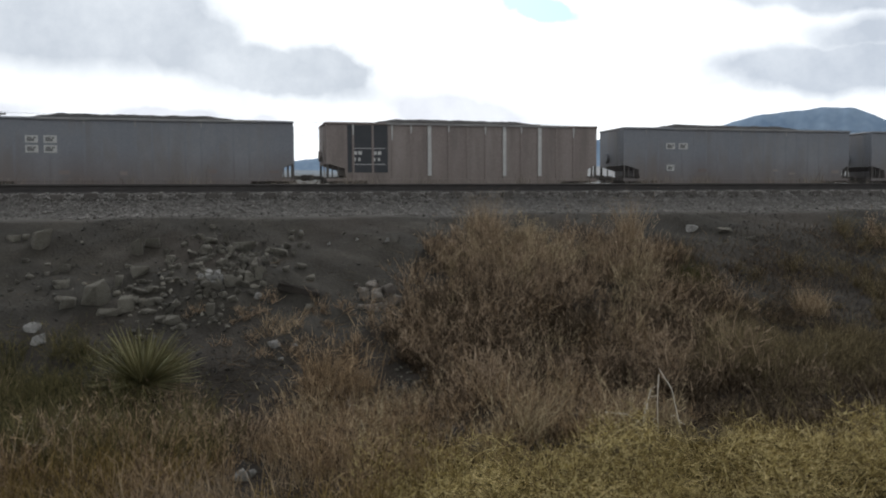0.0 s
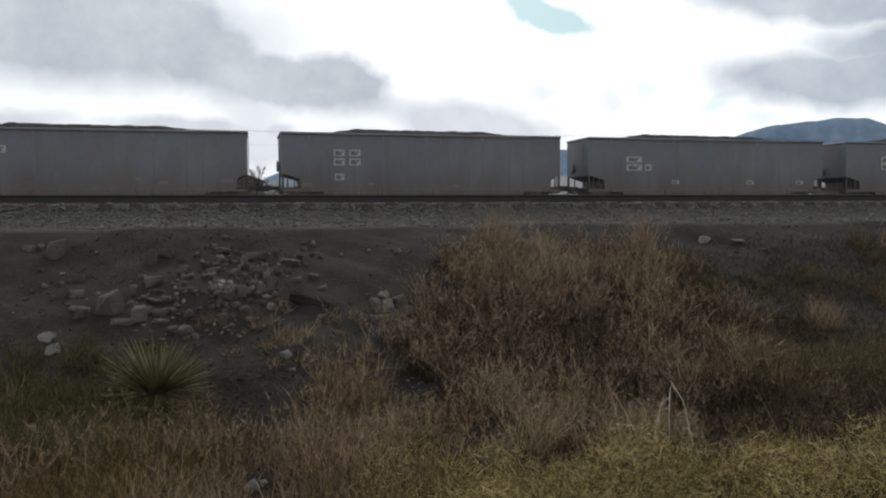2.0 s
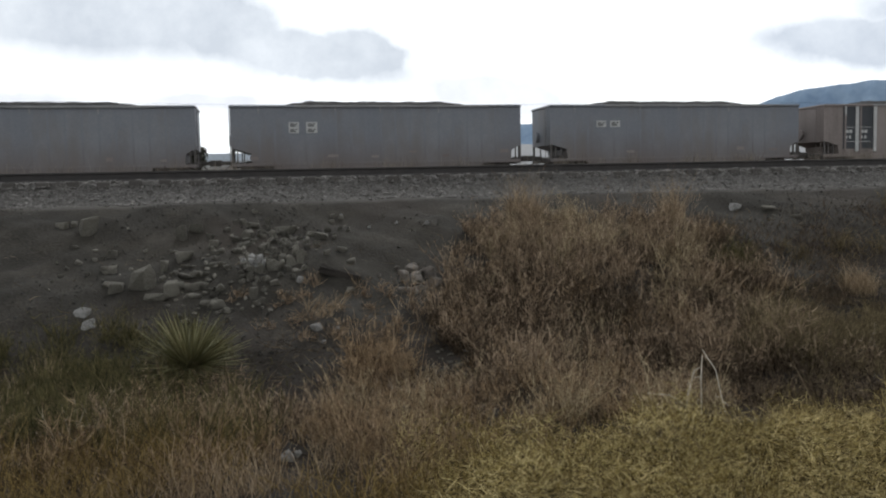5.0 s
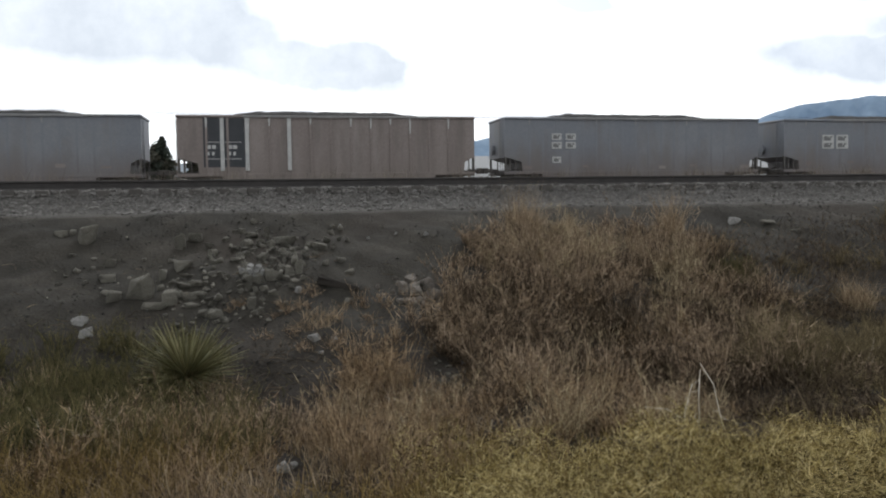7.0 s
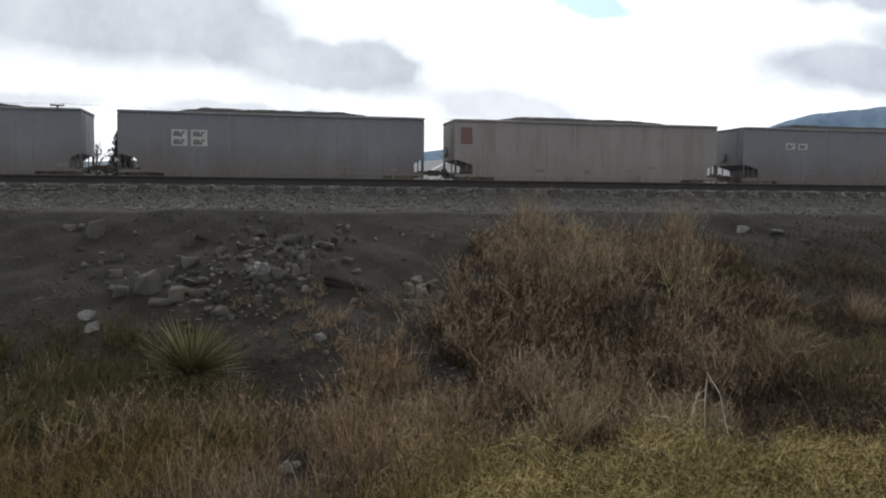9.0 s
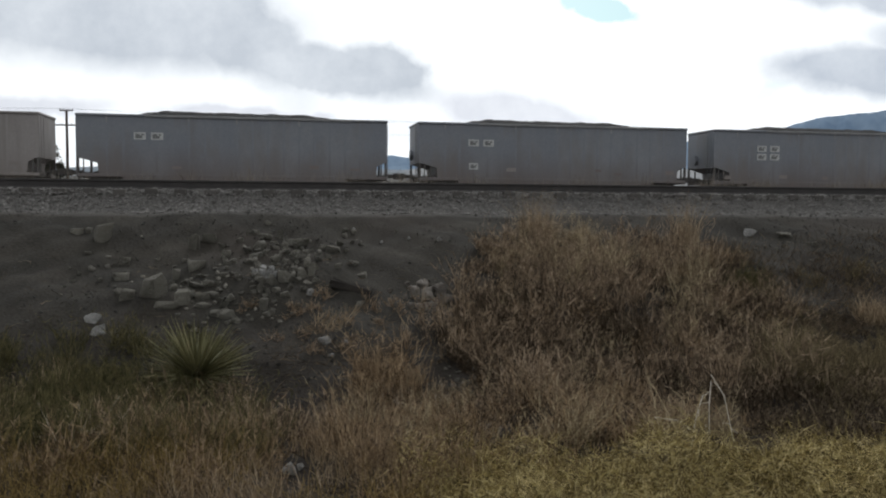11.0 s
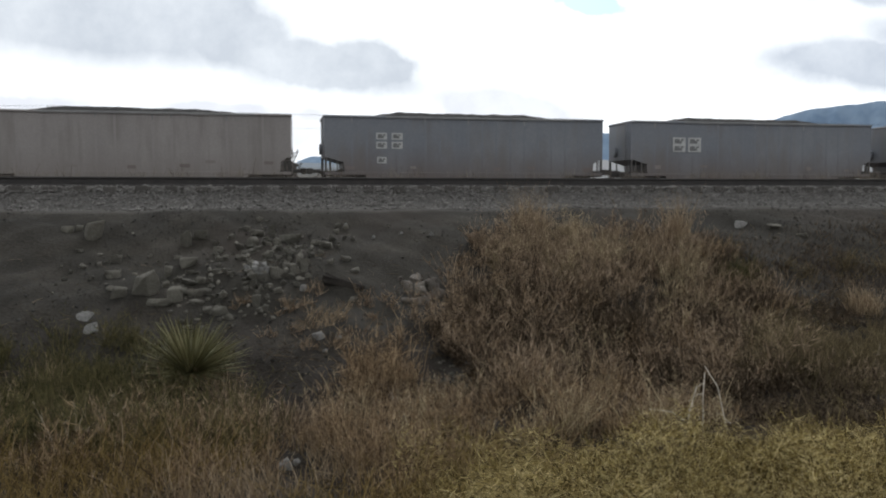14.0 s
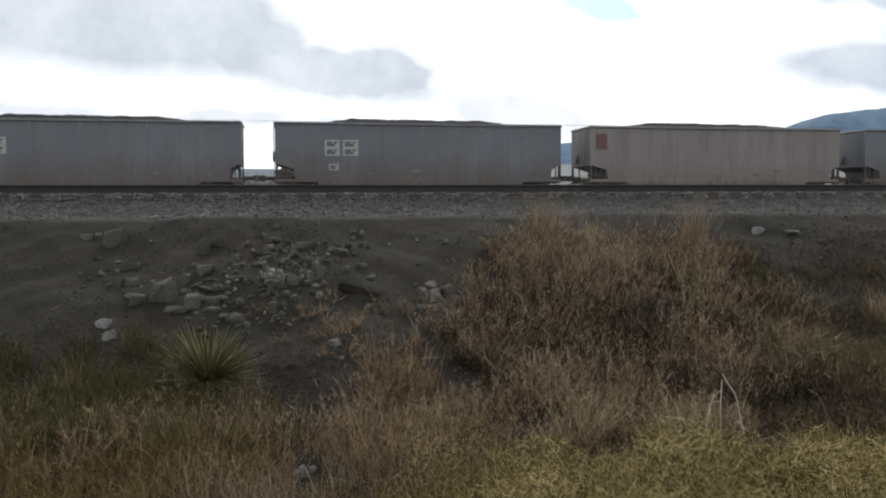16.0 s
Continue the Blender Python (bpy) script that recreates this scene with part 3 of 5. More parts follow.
def build_truck(car, x):
    """A two-axle bogie."""
    truck = new("truck")
    truck.parent = car
    truck.location = (x, 0, 0)
    for side in (-1, 1):
        bm = bmesh.new()
        y = side * 1.02
        extrude_xz(bm, [(-1.15, 0.36), (-1.15, 0.62), (-0.7, 0.70), (-0.35, 0.80), (0.35, 0.80), (0.7, 0.70), (1.15, 0.62), (1.15, 0.36), (0.75, 0.40), (0.4, 0.24), (-0.4, 0.24), (-0.75, 0.40)], y - 0.07, y + 0.07)
        part("side_frame", bm, M_UNDER, truck)
    bm = bmesh.new()
    box(bm, -0.2, 0.2, -1.15, 1.15, 0.45, 0.78, 0.03)
    part("bolster", bm, M_UNDER, truck)
    sets = []
    for wx in (-0.89, 0.89):
        bm = bmesh.new()
        for y in (-0.76, 0.76):
            tube(bm, (0, y - 0.065, 0), (0, y + 0.065, 0), 0.46, sides=20)
            tube(bm, (0, y - 0.09 * math.copysign(1, y), 0), (0, y - 0.065 * math.copysign(1, y), 0), 0.49, sides=20)
        tube(bm, (0, -1.1, 0), (0, 1.1, 0), 0.085, sides=8)
        for k in range(6):
            t = k * math.pi / 3
            tube(bm, (0.3 * math.cos(t), -0.835, 0.3 * math.sin(t)), (0.3 * math.cos(t), -0.815, 0.3 * math.sin(t)), 0.05, sides=6)
        ob = part("wheelset", bm, M_UNDER, truck)
        ob.location = (wx, 0, 0.46)
        sets.append(ob)
    return sets


def build_car(paint, label, posts, post_depth):
    """A loaded open-top hopper car; its origin is on the rail heads at its middle."""
    car = tagged(new("coal_hopper_car"), label, "rail car", group="cars of the coal train")
    h, w = CAR_L / 2, CAR_W / 2
    bays = [(5.1, 0.36), (3.9, 0.36), (3.5, 0.52), (3.1, 0.36), (2.1, 0.36), (1.6, 0.52), (1.2, 0.36), (0.2, 0.36)]
    right = [(h, CAR_H - 0.12), (h, 1.50), (h - 0.2, 1.46), (h - 0.50, 1.28), (h - 0.55, 0.78), (5.35, 0.78)] + bays
    left = [(h, CAR_H - 0.12), (h, 1.52), (h - 0.2, 1.50), (h - 0.92, 1.28), (h - 0.98, 0.78), (5.35, 0.78)] + bays
    outline = right + [(-x, z) for x, z in left[::-1]]
    bm = bmesh.new()
    extrude_xz(bm, outline, -w, w)
    part("body", bm, paint, car)
    # rim round the top
    bm = bmesh.new()
    for y in (-w, w):
        box(bm, -h - 0.03, h + 0.03, y - 0.07, y + 0.07, CAR_H - 0.12, CAR_H, 0.03)
    for x in (-h, h):
        box(bm, x - 0.06, x + 0.06, -w + 0.07, w - 0.07, CAR_H - 0.12, CAR_H - 0.005, 0.03)
    part("top_rim", bm, paint, car)
    # added pale strip that paints skylight caught by the rim
    bm = bmesh.new()
    box(bm, -h + 0.21 * CAR_L, h - 0.12 * CAR_L, -w - 0.082, -w - 0.071, CAR_H - 0.105, CAR_H - 0.012)
    part("worn_edge", bm, M_CHORD, car, "pale strip along the rim, painted skylight")
    # heaped coal
    nx, ny = 60, 9
    rng = np.random.default_rng(len(bpy.data.meshes))
    v = []
    lump = np.convolve(rng.normal(0, 1, nx + 8), np.ones(5) / 5, "same")[4:nx + 4]
    for i in range(nx):
        x = -h + 0.1 + (2 * h - 0.2) * i / (nx - 1)
        f = (x + h) / (2 * h)
        crown = np.interp(f, [0, 0.12, 0.2, 0.26, 0.5, 0.72, 0.80, 0.9, 1], [-0.3, -0.10, 0.18, 0.32, 0.31, 0.28, 0.15, -0.08, -0.3])
        for j in range(ny):
            u = -1 + 2 * j / (ny - 1)
            z = CAR_H - 0.10 + (crown + 0.10) * (1 - abs(u) ** 2.2) + 0.03 * lump[i] * (1 - u * u) + rng.normal(0, 0.012)
            v.append((x, u * (w - 0.08), z))
    i = (np.arange(nx - 1)[:, None] * ny + np.arange(ny - 1)[None]).ravel()
    part("coal_load", quick_mesh("coal_load", v, np.stack([i, i + ny, i + ny + 1, i + 1], -1), M_COAL, False), None, car, "heaped black coal")
    # side posts
    me = None
    for k in range(posts):
        x = -h + 1.35 + (2 * h - 2.7) * k / (posts - 1)
        for side in (-1, 1):
            if me is None:
                bm = bmesh.new()
                box(bm, -0.055, 0.055, -post_depth, 0.0, 0.84, CAR_H - 0.125, min(0.015, post_depth * 0.4))
                ob = part("side_post", bm, paint, car)
                me = ob.data
            else:
                ob = part("side_post", me, None, car)
            ob.matrix_basis = pose(x, -w, 0) if side < 0 else pose(x, w, 0, 0, 0, 180)
            if side < 0 and k % (5 if post_depth > 0.03 else 3) != 1 and (post_depth > 0.03 or k % 4 < 2):      # added plate that paints a highlight on the post top
                long = (0.34, 0.2, 0.5, 0.26)[k % 4] * (1.5 if post_depth > 0.03 else 0.8)
                bm = bmesh.new()
                extrude_xz(bm, [(x - 0.05, CAR_H - 0.125), (x + 0.05, CAR_H - 0.125), (x + 0.022, CAR_H - 0.125 - long), (x - 0.022, CAR_H - 0.125 - long)], -w - post_depth - 0.012, -w - post_depth)
                part("gusset", bm, M_WHITE if post_depth > 0.03 else M_CHORD, car, "pale painted highlight at the top of a side post")
    # sills, end posts, ladders, couplers
    for side in (-1, 1):
        bm = bmesh.new()
        y = side * (w - 0.06)
        box(bm, -h, h, y - 0.07, y + 0.07, 0.64, 0.80, 0.02)
        part("side_sill", bm, paint, car)
    bm = bmesh.new()
    box(bm, -h - 0.1, h + 0.1, -0.22, 0.22, 0.62, 0.9, 0.03)
    part("centre_sill", bm, M_UNDER, car)
    for s in (-1, 1):
        bm = bmesh.new()
        box(bm, min(s * h, s * (h - 0.25)), max(s * h, s * (h - 0.25)), -w, w, 0.60, 0.82, 0.02)
        part("end_sill", bm, M_UNDER, car)
        for y in (-w + 0.05, w - 0.05):
            bm = bmesh.new()
            box(bm, s * (h - 0.06) - 0.05, s * (h - 0.06) + 0.05, y - 0.045, y + 0.045, 0.8, 1.54)
            part("end_post", bm, M_UNDER, car)
        for y in (-w + 0.05, w - 0.05):
            for u in ((0.28,) if s > 0 else (0.30, 0.62) if y < 0 else (0.45,)):
                bm = bmesh.new()
                box(bm, s * (h - u) - 0.026, s * (h - u) + 0.026, y - 0.03, y + 0.03, 0.78, 1.5 - 0.2 * u)
                part("brace", bm, M_UNDER, car)
        bm = bmesh.new()
        xl, yl = s * (h + 0.05), -w * 0.86
        for dy in (0, 0.42):
            tube(bm, (xl, yl + dy, 0.7), (xl, yl + dy, CAR_H - 0.2), 0.016, sides=5)
        for k in range(8):
            tube(bm, (xl, yl, 0.85 + 0.33 * k), (xl, yl + 0.42, 0.85 + 0.33 * k), 0.012, sides=5)
        part("ladder", bm, paint, car)
        bm = bmesh.new()
        box(bm, min(s * h, s * (h + 0.55)), max(s * h, s * (h + 0.55)), -0.1, 0.1, 0.78, 0.96, 0.02)
        box(bm, min(s * (h + 0.5), s * (h + 0.80)), max(s * (h + 0.5), s * (h + 0.80)), -0.17, 0.17, 0.72, 1.02, 0.04)
        part("coupler", bm, M_UNDER, car)
        bm = bmesh.new()
        tube(bm, (s * (h + 0.1), 0.6, 0.8), (s * (h + 0.5), 0.62, 0.45), 0.03, 0.03, 6)
        tube(bm, (s * (h + 0.5), 0.62, 0.45), (s * (h + 0.80), 0.6, 0.5), 0.03, 0.03, 6)
        part("brake_hose", bm, M_UNDER, car)
    bm = bmesh.new()
    tube(bm, (-h - 0.02, 0.55, 2.0), (-h - 0.14, 0.55, 2.0), 0.28, 0.28, 14)
    part("brake_wheel", bm, paint, car)
    sets = build_truck(car, -h + 1.75) + build_truck(car, h - 1.75)
    return car, sets


TEMPLATES = {
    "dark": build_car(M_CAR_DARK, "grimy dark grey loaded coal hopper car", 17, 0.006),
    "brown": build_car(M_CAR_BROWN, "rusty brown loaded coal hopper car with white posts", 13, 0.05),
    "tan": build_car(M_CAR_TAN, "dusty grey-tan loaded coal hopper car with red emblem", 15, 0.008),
}
H2 = CAR_L / 2


def plate(car, x0, x1, z0, z1, name="stencil_plate", mat=None, rows=1, label="white stencilled panel with unreadable dark marks", out=0.035):
    """A painted panel on the near side, x as a share of the length, z from the rim down, with dark bars for its marks."""
    w = CAR_W / 2
    xa, xb, za, zb = -H2 + x0 * CAR_L, -H2 + x1 * CAR_L, CAR_H - z1, CAR_H - z0
    bm = bmesh.new()
    box(bm, xa, xb, -w - out, -w, za, zb)
    p = part(name, bm, mat or M_WHITE, car, label)
    if mat is None:
        for k in range(rows):
            zc = za + (zb - za) * (k + 0.5) / rows
            hh = (zb - za) / rows * 0.24
            for q, (a, b, up, thick) in enumerate(((0.14, 0.52, 0.75, 0.5), (0.62, 0.84, 0.75, 0.5), (0.12, 0.70, -0.6, 0.8))):
                bm = bmesh.new()
                zq = zc + up * hh
                box(bm, xa + (xb - xa) * a, xa + (xb - xa) * b, -w - out - 0.004, -w - out, zq - hh * thick, zq + hh * thick)
                part("mark_bar", bm, M_INK, p)
    return p


def marks(car, kind):
    a, b, c, d = 0.176, 0.213, 0.229, 0.267
    if kind in "AP":
        plate(car, a, b, 0.84, 1.18), plate(car, c, d, 0.84, 1.18)
    if kind in "BQ":
        for x0, x1 in ((a, b), (c, d)):
            plate(car, x0, x1, 0.84, 1.17), plate(car, x0, x1, 1.28, 1.62)
    if kind in "TU":
        plate(car, 0.165, 0.215, 0.87, 1.64, rows=2), plate(car, 0.226, 0.278, 0.87, 1.64, rows=2)
    if kind == "V":
        plate(car, 0.19, 0.224, 0.82, 1.36, rows=2), plate(car, 0.248, 0.285, 0.82, 1.36, rows=2)
    if kind in "PQU":
        plate(car, 0.179, 0.211, 2.04, 2.36)
    if kind == "X":
        plate(car, 0.153, 0.214, 1.02, 1.33), plate(car, 0.153, 0.214, 1.44, 1.78), plate(car, 0.228, 0.254, 1.44, 1.78)
        for x in (0.34, 0.66, 0.88):
            plate(car, x, x + 0.03, 2.3, 2.5, label="small faded placard")
    if kind in "YZ":
        right = 0.213 if kind == "Y" else 0.223
        plate(car, right - 0.14, right, 0.14, 2.5, "stencil_panel", M_PANEL, label="black panel behind the stencilling", out=0.02)
        for x in ((0.362, 0.639, 0.774) if kind == "Y" else (0.143, 0.223, 0.361)):
            plate(car, x - 0.0062, x + 0.0062, 0.14, 2.66, "white_post", M_WHITE, label="white-painted side post", out=0.085)
        for z, hgt, wide in ((1.44, 0.17, 0.0125), (1.76, 0.17, 0.0075)):
            for x in (0.094, 0.110, 0.162, 0.178):
                plate(car, x, x + wide, z, z + hgt, "mark_bar", M_WHITE, label="white stencil mark", out=0.03)
        for z in (1.28, 2.08):
            plate(car, 0.09, 0.205, z, z + 0.03, "paint_line", M_WHITE, label="thin white line", out=0.03)
    if kind not in "XYZ":
        rng = random.Random(ord(kind) * 7)
        for x in (0.07, 0.30, 0.47, 0.62, 0.74, 0.9):
            if rng.random() < 0.75:
                u, z = x + rng.uniform(-0.03, 0.03), rng.uniform(2.25, 2.55)
                plate(car, u, u + rng.uniform(0.02, 0.036), z, z + rng.uniform(0.10, 0.2), "placard", M_PLACARD, label="small faded placard", out=0.02)
    if kind == "R":
        plate(car, 0.022, 0.062, 0.42, 1.22, "emblem", M_RED, label="faded red square emblem", out=0.04)


TRAIN = []          # (car, number along the train)
WHEELS = []
used = set()
KINDS = "BBYPQXTVAZQTRAPBRQTURT"   # from the car before number 0 to number 20
for number, kind in zip(range(-1, 21), KINDS):
    style = "brown" if kind in "YZ" else "tan" if kind == "R" else "dark"
    base = TEMPLATES[style][0]
    if style in used:
        car = copy_thing(base, pose(0, 0, 0))
    else:
        used.add(style)
        car = base
    TRAIN.append((car, number))
for (car, number), kind in zip(TRAIN, KINDS):
    marks(car, kind)
    car.matrix_basis = pose(-3.74 + PITCH * number, TRACK_Y, RAIL_Z)


# ---- rocks on the bank ----
def build_rock(x, y, wide, high, mat, label, seed=0):
    """An angular block that shows wide by high above the soil."""
    rng = np.random.default_rng(seed)
    bm = bmesh.new()
    pts = [Vector((sx, sy, sz)) * 0.34 + Vector(rng.normal(0, 0.13, 3)) for sx in (-1, 1) for sy in (-1, 1) for sz in (-1, 1)]
    pts += [Vector(rng.normal(0, 1, 3)).normalized() * rng.uniform(0.42, 0.58) for _ in range(6)]
    bmesh.ops.convex_hull(bm, input=[bm.verts.new(q) for q in pts])
    loose = [v for v in bm.verts if not v.link_faces]
    bmesh.ops.delete(bm, geom=loose, context="VERTS")
    bmesh.ops.dissolve_limit(bm, angle_limit=0.2, verts=bm.verts[:], edges=bm.edges[:])
    bmesh.ops.bevel(bm, geom=bm.edges[:], offset=0.03, segments=1, affect="EDGES")
    for v in bm.verts:
        v.co *= 1 + rng.normal(0, 0.02)
    me = bpy.data.meshes.new("rock")
    bm.to_mesh(me)
    bm.free()
    me.materials.append(mat)
    ob = tagged(new("rock", me), label, "rock", group="rocks on the bank")
    z = float(ground_z(x, y))
    ob.matrix_basis = pose(x, y + wide * 0.3, z + 0.32 * high, rng.normal(0, 7), rng.normal(0, 9), 0) @ Matrix.Diagonal((wide * 1.08, wide * 0.85, high * 1.15, 1)) @ pose(0, 0, 0, 0, 0, rng.normal(0, 22) + 180 * (seed % 2))
    return ob


ROCKS = (
    ("large angular grey rock on the bank", M_ROCK, "-2.84 14.48 .32 .34; -3.28 14.72 .16 .14; -3.12 14.86 .12 .12; -2.93 13.9 .12 .07; -2.76 13.25 .13 .08; -2.56 13.44 .13 .06; -2.37 13.71 .16 .16; -2.26 12.82 .21 .16; -2.18 12.17 .12 .1; -2.06 12.02 .23 .18; -1.68 11.98 .34 .38; -1.49 11.68 .34 .13; -1.49 12.86 .13 .19; -1.29 11.84 .24 .24"),
    ("grey broken rock among the rubble", M_ROCK, "-1.33 14.14 .21 .29; -1.13 14.41 .29 .2; -.88 14.13 .12 .12; -.8 13.7 .16 .14; -.77 13.28 .14 .1; -1.22 13.16 .27 .18; -1.17 12.42 .3 .09; -.98 12.43 .19 .1; -1.03 12.08 .21 .12; -.98 11.71 .19 .07; -.89 12.12 .14 .09; -.8 11.94 .12 .07; -.66 11.91 .13 .13; -.72 11.49 .22 .12; -.54 11.29 .11 .08; -1.22 12.12 .15 .1; -.83 11.51 .13 .09"),
    ("grey slab in the rubble pile", M_ROCK, "-.27 13.88 .26 .17; -.32 13.47 .2 .1; -.46 13.19 .13 .1; -.47 13.84 .16 .1; -.27 12.3 .18 .13; -.09 12.34 .18 .13; .11 12.45 .22 .2; -.04 13.24 .22 .13; .12 13.81 .14 .14; .33 14.18 .35 .16; .33 13.33 .24 .08; .45 12.98 .11 .19; .5 12.63 .13 .21; .35 12.63 .17 .15; .24 12.83 .13 .08; .05 14.67 .11 .2; -.25 12.08 .12 .18; -.2 11.59 .13 .17; -.16 11.41 .11 .08; -.03 12.01 .13 .1; -.21 14.46 .2 .14; -.62 14.25 .14 .1; .18 12.17 .12 .08"),
    ("grey stone below the track shoulder", M_ROCK, ".9 13.89 .26 .14; 1.03 14.11 .12 .11; .8 13.49 .11 .08; 1.2 15.15 .11 .1; 1.16 14.94 .1 .09; 1.35 15.09 .11 .1; 1.27 12.83 .19 .08; 1.14 11.72 .12 .09; .73 14.22 .12 .09; .56 12.43 .1 .08; 1.17 13.2 .16 .08; .93 12.92 .12 .08; 9.7 14.6 .3 .1; 9.9 14.1 .2 .08"),
    ("pale limestone rock on dark soil", M_ROCK_PALE, "-.24 12.6 .1 .12; -.14 12.58 .11 .13; -.22 12.8 .13 .1; -.1 12.78 .1 .11; -.05 12.56 .07 .12; -.33 12.66 .08 .14; -.18 12.45 .12 .07; -2.3 11.12 .21 .13; -2.2 10.88 .17 .13; .58 10.32 .12 .11; .82 10.28 .09 .05; .63 10.0 .07 .06; .46 12.01 .09 .11; 1.77 14.49 .06 .06; 2.25 14.4 .06 .06; 2.72 14.05 .07 .06; 1.36 15.24 .05 .05; 2.3 9.66 .06 .04; 9.15 14.95 .21 .19; .07 5.36 .09 .07; .15 5.42 .05 .04"),
    ("crumbling tan rock at the edge of the weeds", M_ROCK_TAN, "1.96 12.63 .08 .07; 1.98 12.06 .18 .2; 2.18 12.39 .22 .15; 2.18 11.98 .21 .15; 2.38 12.3 .22 .12; 2.37 11.75 .21 .15; 1.97 11.5 .16 .09; 2.19 11.74 .15 .11; 1.86 11.56 .11 .08; 2.4 12.18 .15 .12; 2.17 12.17 .2 .13; 2.13 11.24 .12 .08"),
    ("small grey stone in a bare hollow", M_ROCK, "1.89 8.91 .09 .06; 2.02 8.97 .1 .07; 2.12 9.1 .09 .06; 2.19 8.97 .1 .06; 2.02 9.21 .06 .05; 2.26 9.85 .06 .04; 1.95 9.55 .05 .03; 2.29 9.24 .06 .05; 2.08 8.79 .09 .06; 1.72 9.04 .06 .04"),
)
for label, mat, text in ROCKS:
    for k, row in enumerate(text.split(";")):
        build_rock(*(float(q) for q in row.split()), mat, label, k + len(text))
rng = np.random.default_rng(5)
places, sizes = [], []
for cx, cy, sx, sy, n, lo, hi, mat in ((0.08, 13.2, 0.34, 0.75, 120, 0.05, 0.13, M_ROCK), (-0.95, 12.5, 0.3, 0.7, 85, 0.05, 0.12, M_ROCK), (-2.4, 13.0, 0.5, 0.9, 22, 0.04, 0.10, M_ROCK), (-0.5, 11.4, 0.4, 0.3, 26, 0.04, 0.09, M_ROCK), (0.9, 14.0, 0.3, 0.4, 18, 0.04, 0.09, M_ROCK),
                                       (2.15, 12.0, 0.2, 0.32, 40, 0.04, 0.11, M_ROCK_TAN), (-0.1, 11.7, 0.15, 0.4, 16, 0.04, 0.09, M_ROCK), (2.05, 9.1, 0.25, 0.3, 24, 0.03, 0.06, M_ROCK), (9.2, 14.2, 0.6, 0.6, 12, 0.04, 0.10, M_ROCK), (1.6, 14.0, 1.3, 0.9, 10, 0.03, 0.05, M_ROCK)):
    x, y, wide = rng.normal(cx, sx, n), rng.normal(cy, sy, n), rng.uniform(lo, hi, n)
    keep = (y > 8.5) & (y < 16.0)
    x, y, wide = x[keep], y[keep], wide[keep]
    order = np.argsort(-wide)
    whole = order[:len(order) * 3 // 8]
    for k in whole:
        build_rock(x[k], y[k], wide[k], wide[k] * rng.uniform(0.5, 0.9), mat, "small broken grey stone on the bank" if mat == M_ROCK else "small crumbled tan stone on the bank", int(rng.integers(1e6)))
    rest = order[len(whole):]
    places.append(np.stack([x[rest], y[rest], ground_z(x[rest], y[rest]) + 0.12 * wide[rest]], -1))
    sizes.append(wide[rest] * 0.5)
v, f = stones(np.concatenate(places), np.concatenate(sizes), rng, 0.65, icosa)
tagged(new("rubble", quick_mesh("rubble", v, f, M_RUBBLE)), "small broken grey stones between the rocks", "rubble", kind="stuff")


def build_plank():
    """A rotten tie lying on the bank."""
    bm = bmesh.new()
    box(bm, -0.42, 0.42, -0.09, 0.09, -0.07, 0.07, 0.02)
    bmesh.ops.subdivide_edges(bm, edges=bm.edges[:], cuts=3)
    rng = np.random.default_rng(3)
    for v in bm.verts:
        v.co += Vector(rng.normal(0, 0.012, 3))
    ob = tagged(part("rotten_sleeper", bm, M_ROT), "dark rotten sleeper half buried in the bank", "sleeper")
    ob.matrix_basis = pose(1.05, 12.2, float(ground_z(1.05, 12.2)) + 0.03, 0, 14, -20) @ Matrix.Diagonal((0.75, 0.8, 0.8, 1))


build_plank()


# ---- plants ----
def ribbons(p, d, length, bend, width, nseg, rng, curl=0.0):
    """Thin tapering blades: roots p, directions d, drooping by bend."""
    n = len(p)
    side = np.cross(d, rng.normal(0, 1, (n, 3)))
    side /= np.linalg.norm(side, axis=1, keepdims=True) + 1e-9
    s = np.linspace(0, 1, nseg + 1)
    mid = p[:, None] + d[:, None] * (length[:, None, None] * s[None, :, None]) + bend[:, None] * (length[:, None, None] * (s ** 2)[None, :, None])
    if curl:
        q = unit(np.cross(d, rng.normal(0, 1, (n, 3))))[:, None]
        mid = mid + q * (length[:, None, None] * curl * np.sin(s[None, :, None] * rng.uniform(3, 8, (n, 1, 1)) + rng.uniform(0, 6, (n, 1, 1))))
    wd = width[:, None, None] * (1 - 0.85 * s ** 1.5)[None, :, None] * 0.5
    v = np.stack([mid - side[:, None] * wd, mid + side[:, None] * wd], 2)       # n, nseg+1, 2, 3
    base = (np.arange(n) * (nseg + 1) * 2)[:, None] + 2 * np.arange(nseg)[None]
    f = np.stack([base, base + 1, base + 3, base + 2], -1)
    return v.reshape(-1, 3), f.reshape(-1, 4), mid


def joined(pieces):
    v, f, k = [], [], 0
    for a, b in pieces:
        v.append(a)
        f.append(b + k)
        k += len(a)
    return np.concatenate(v), np.concatenate(f)


def unit(v):
    return v / (np.linalg.norm(v, axis=-1, keepdims=True) + 1e-9)


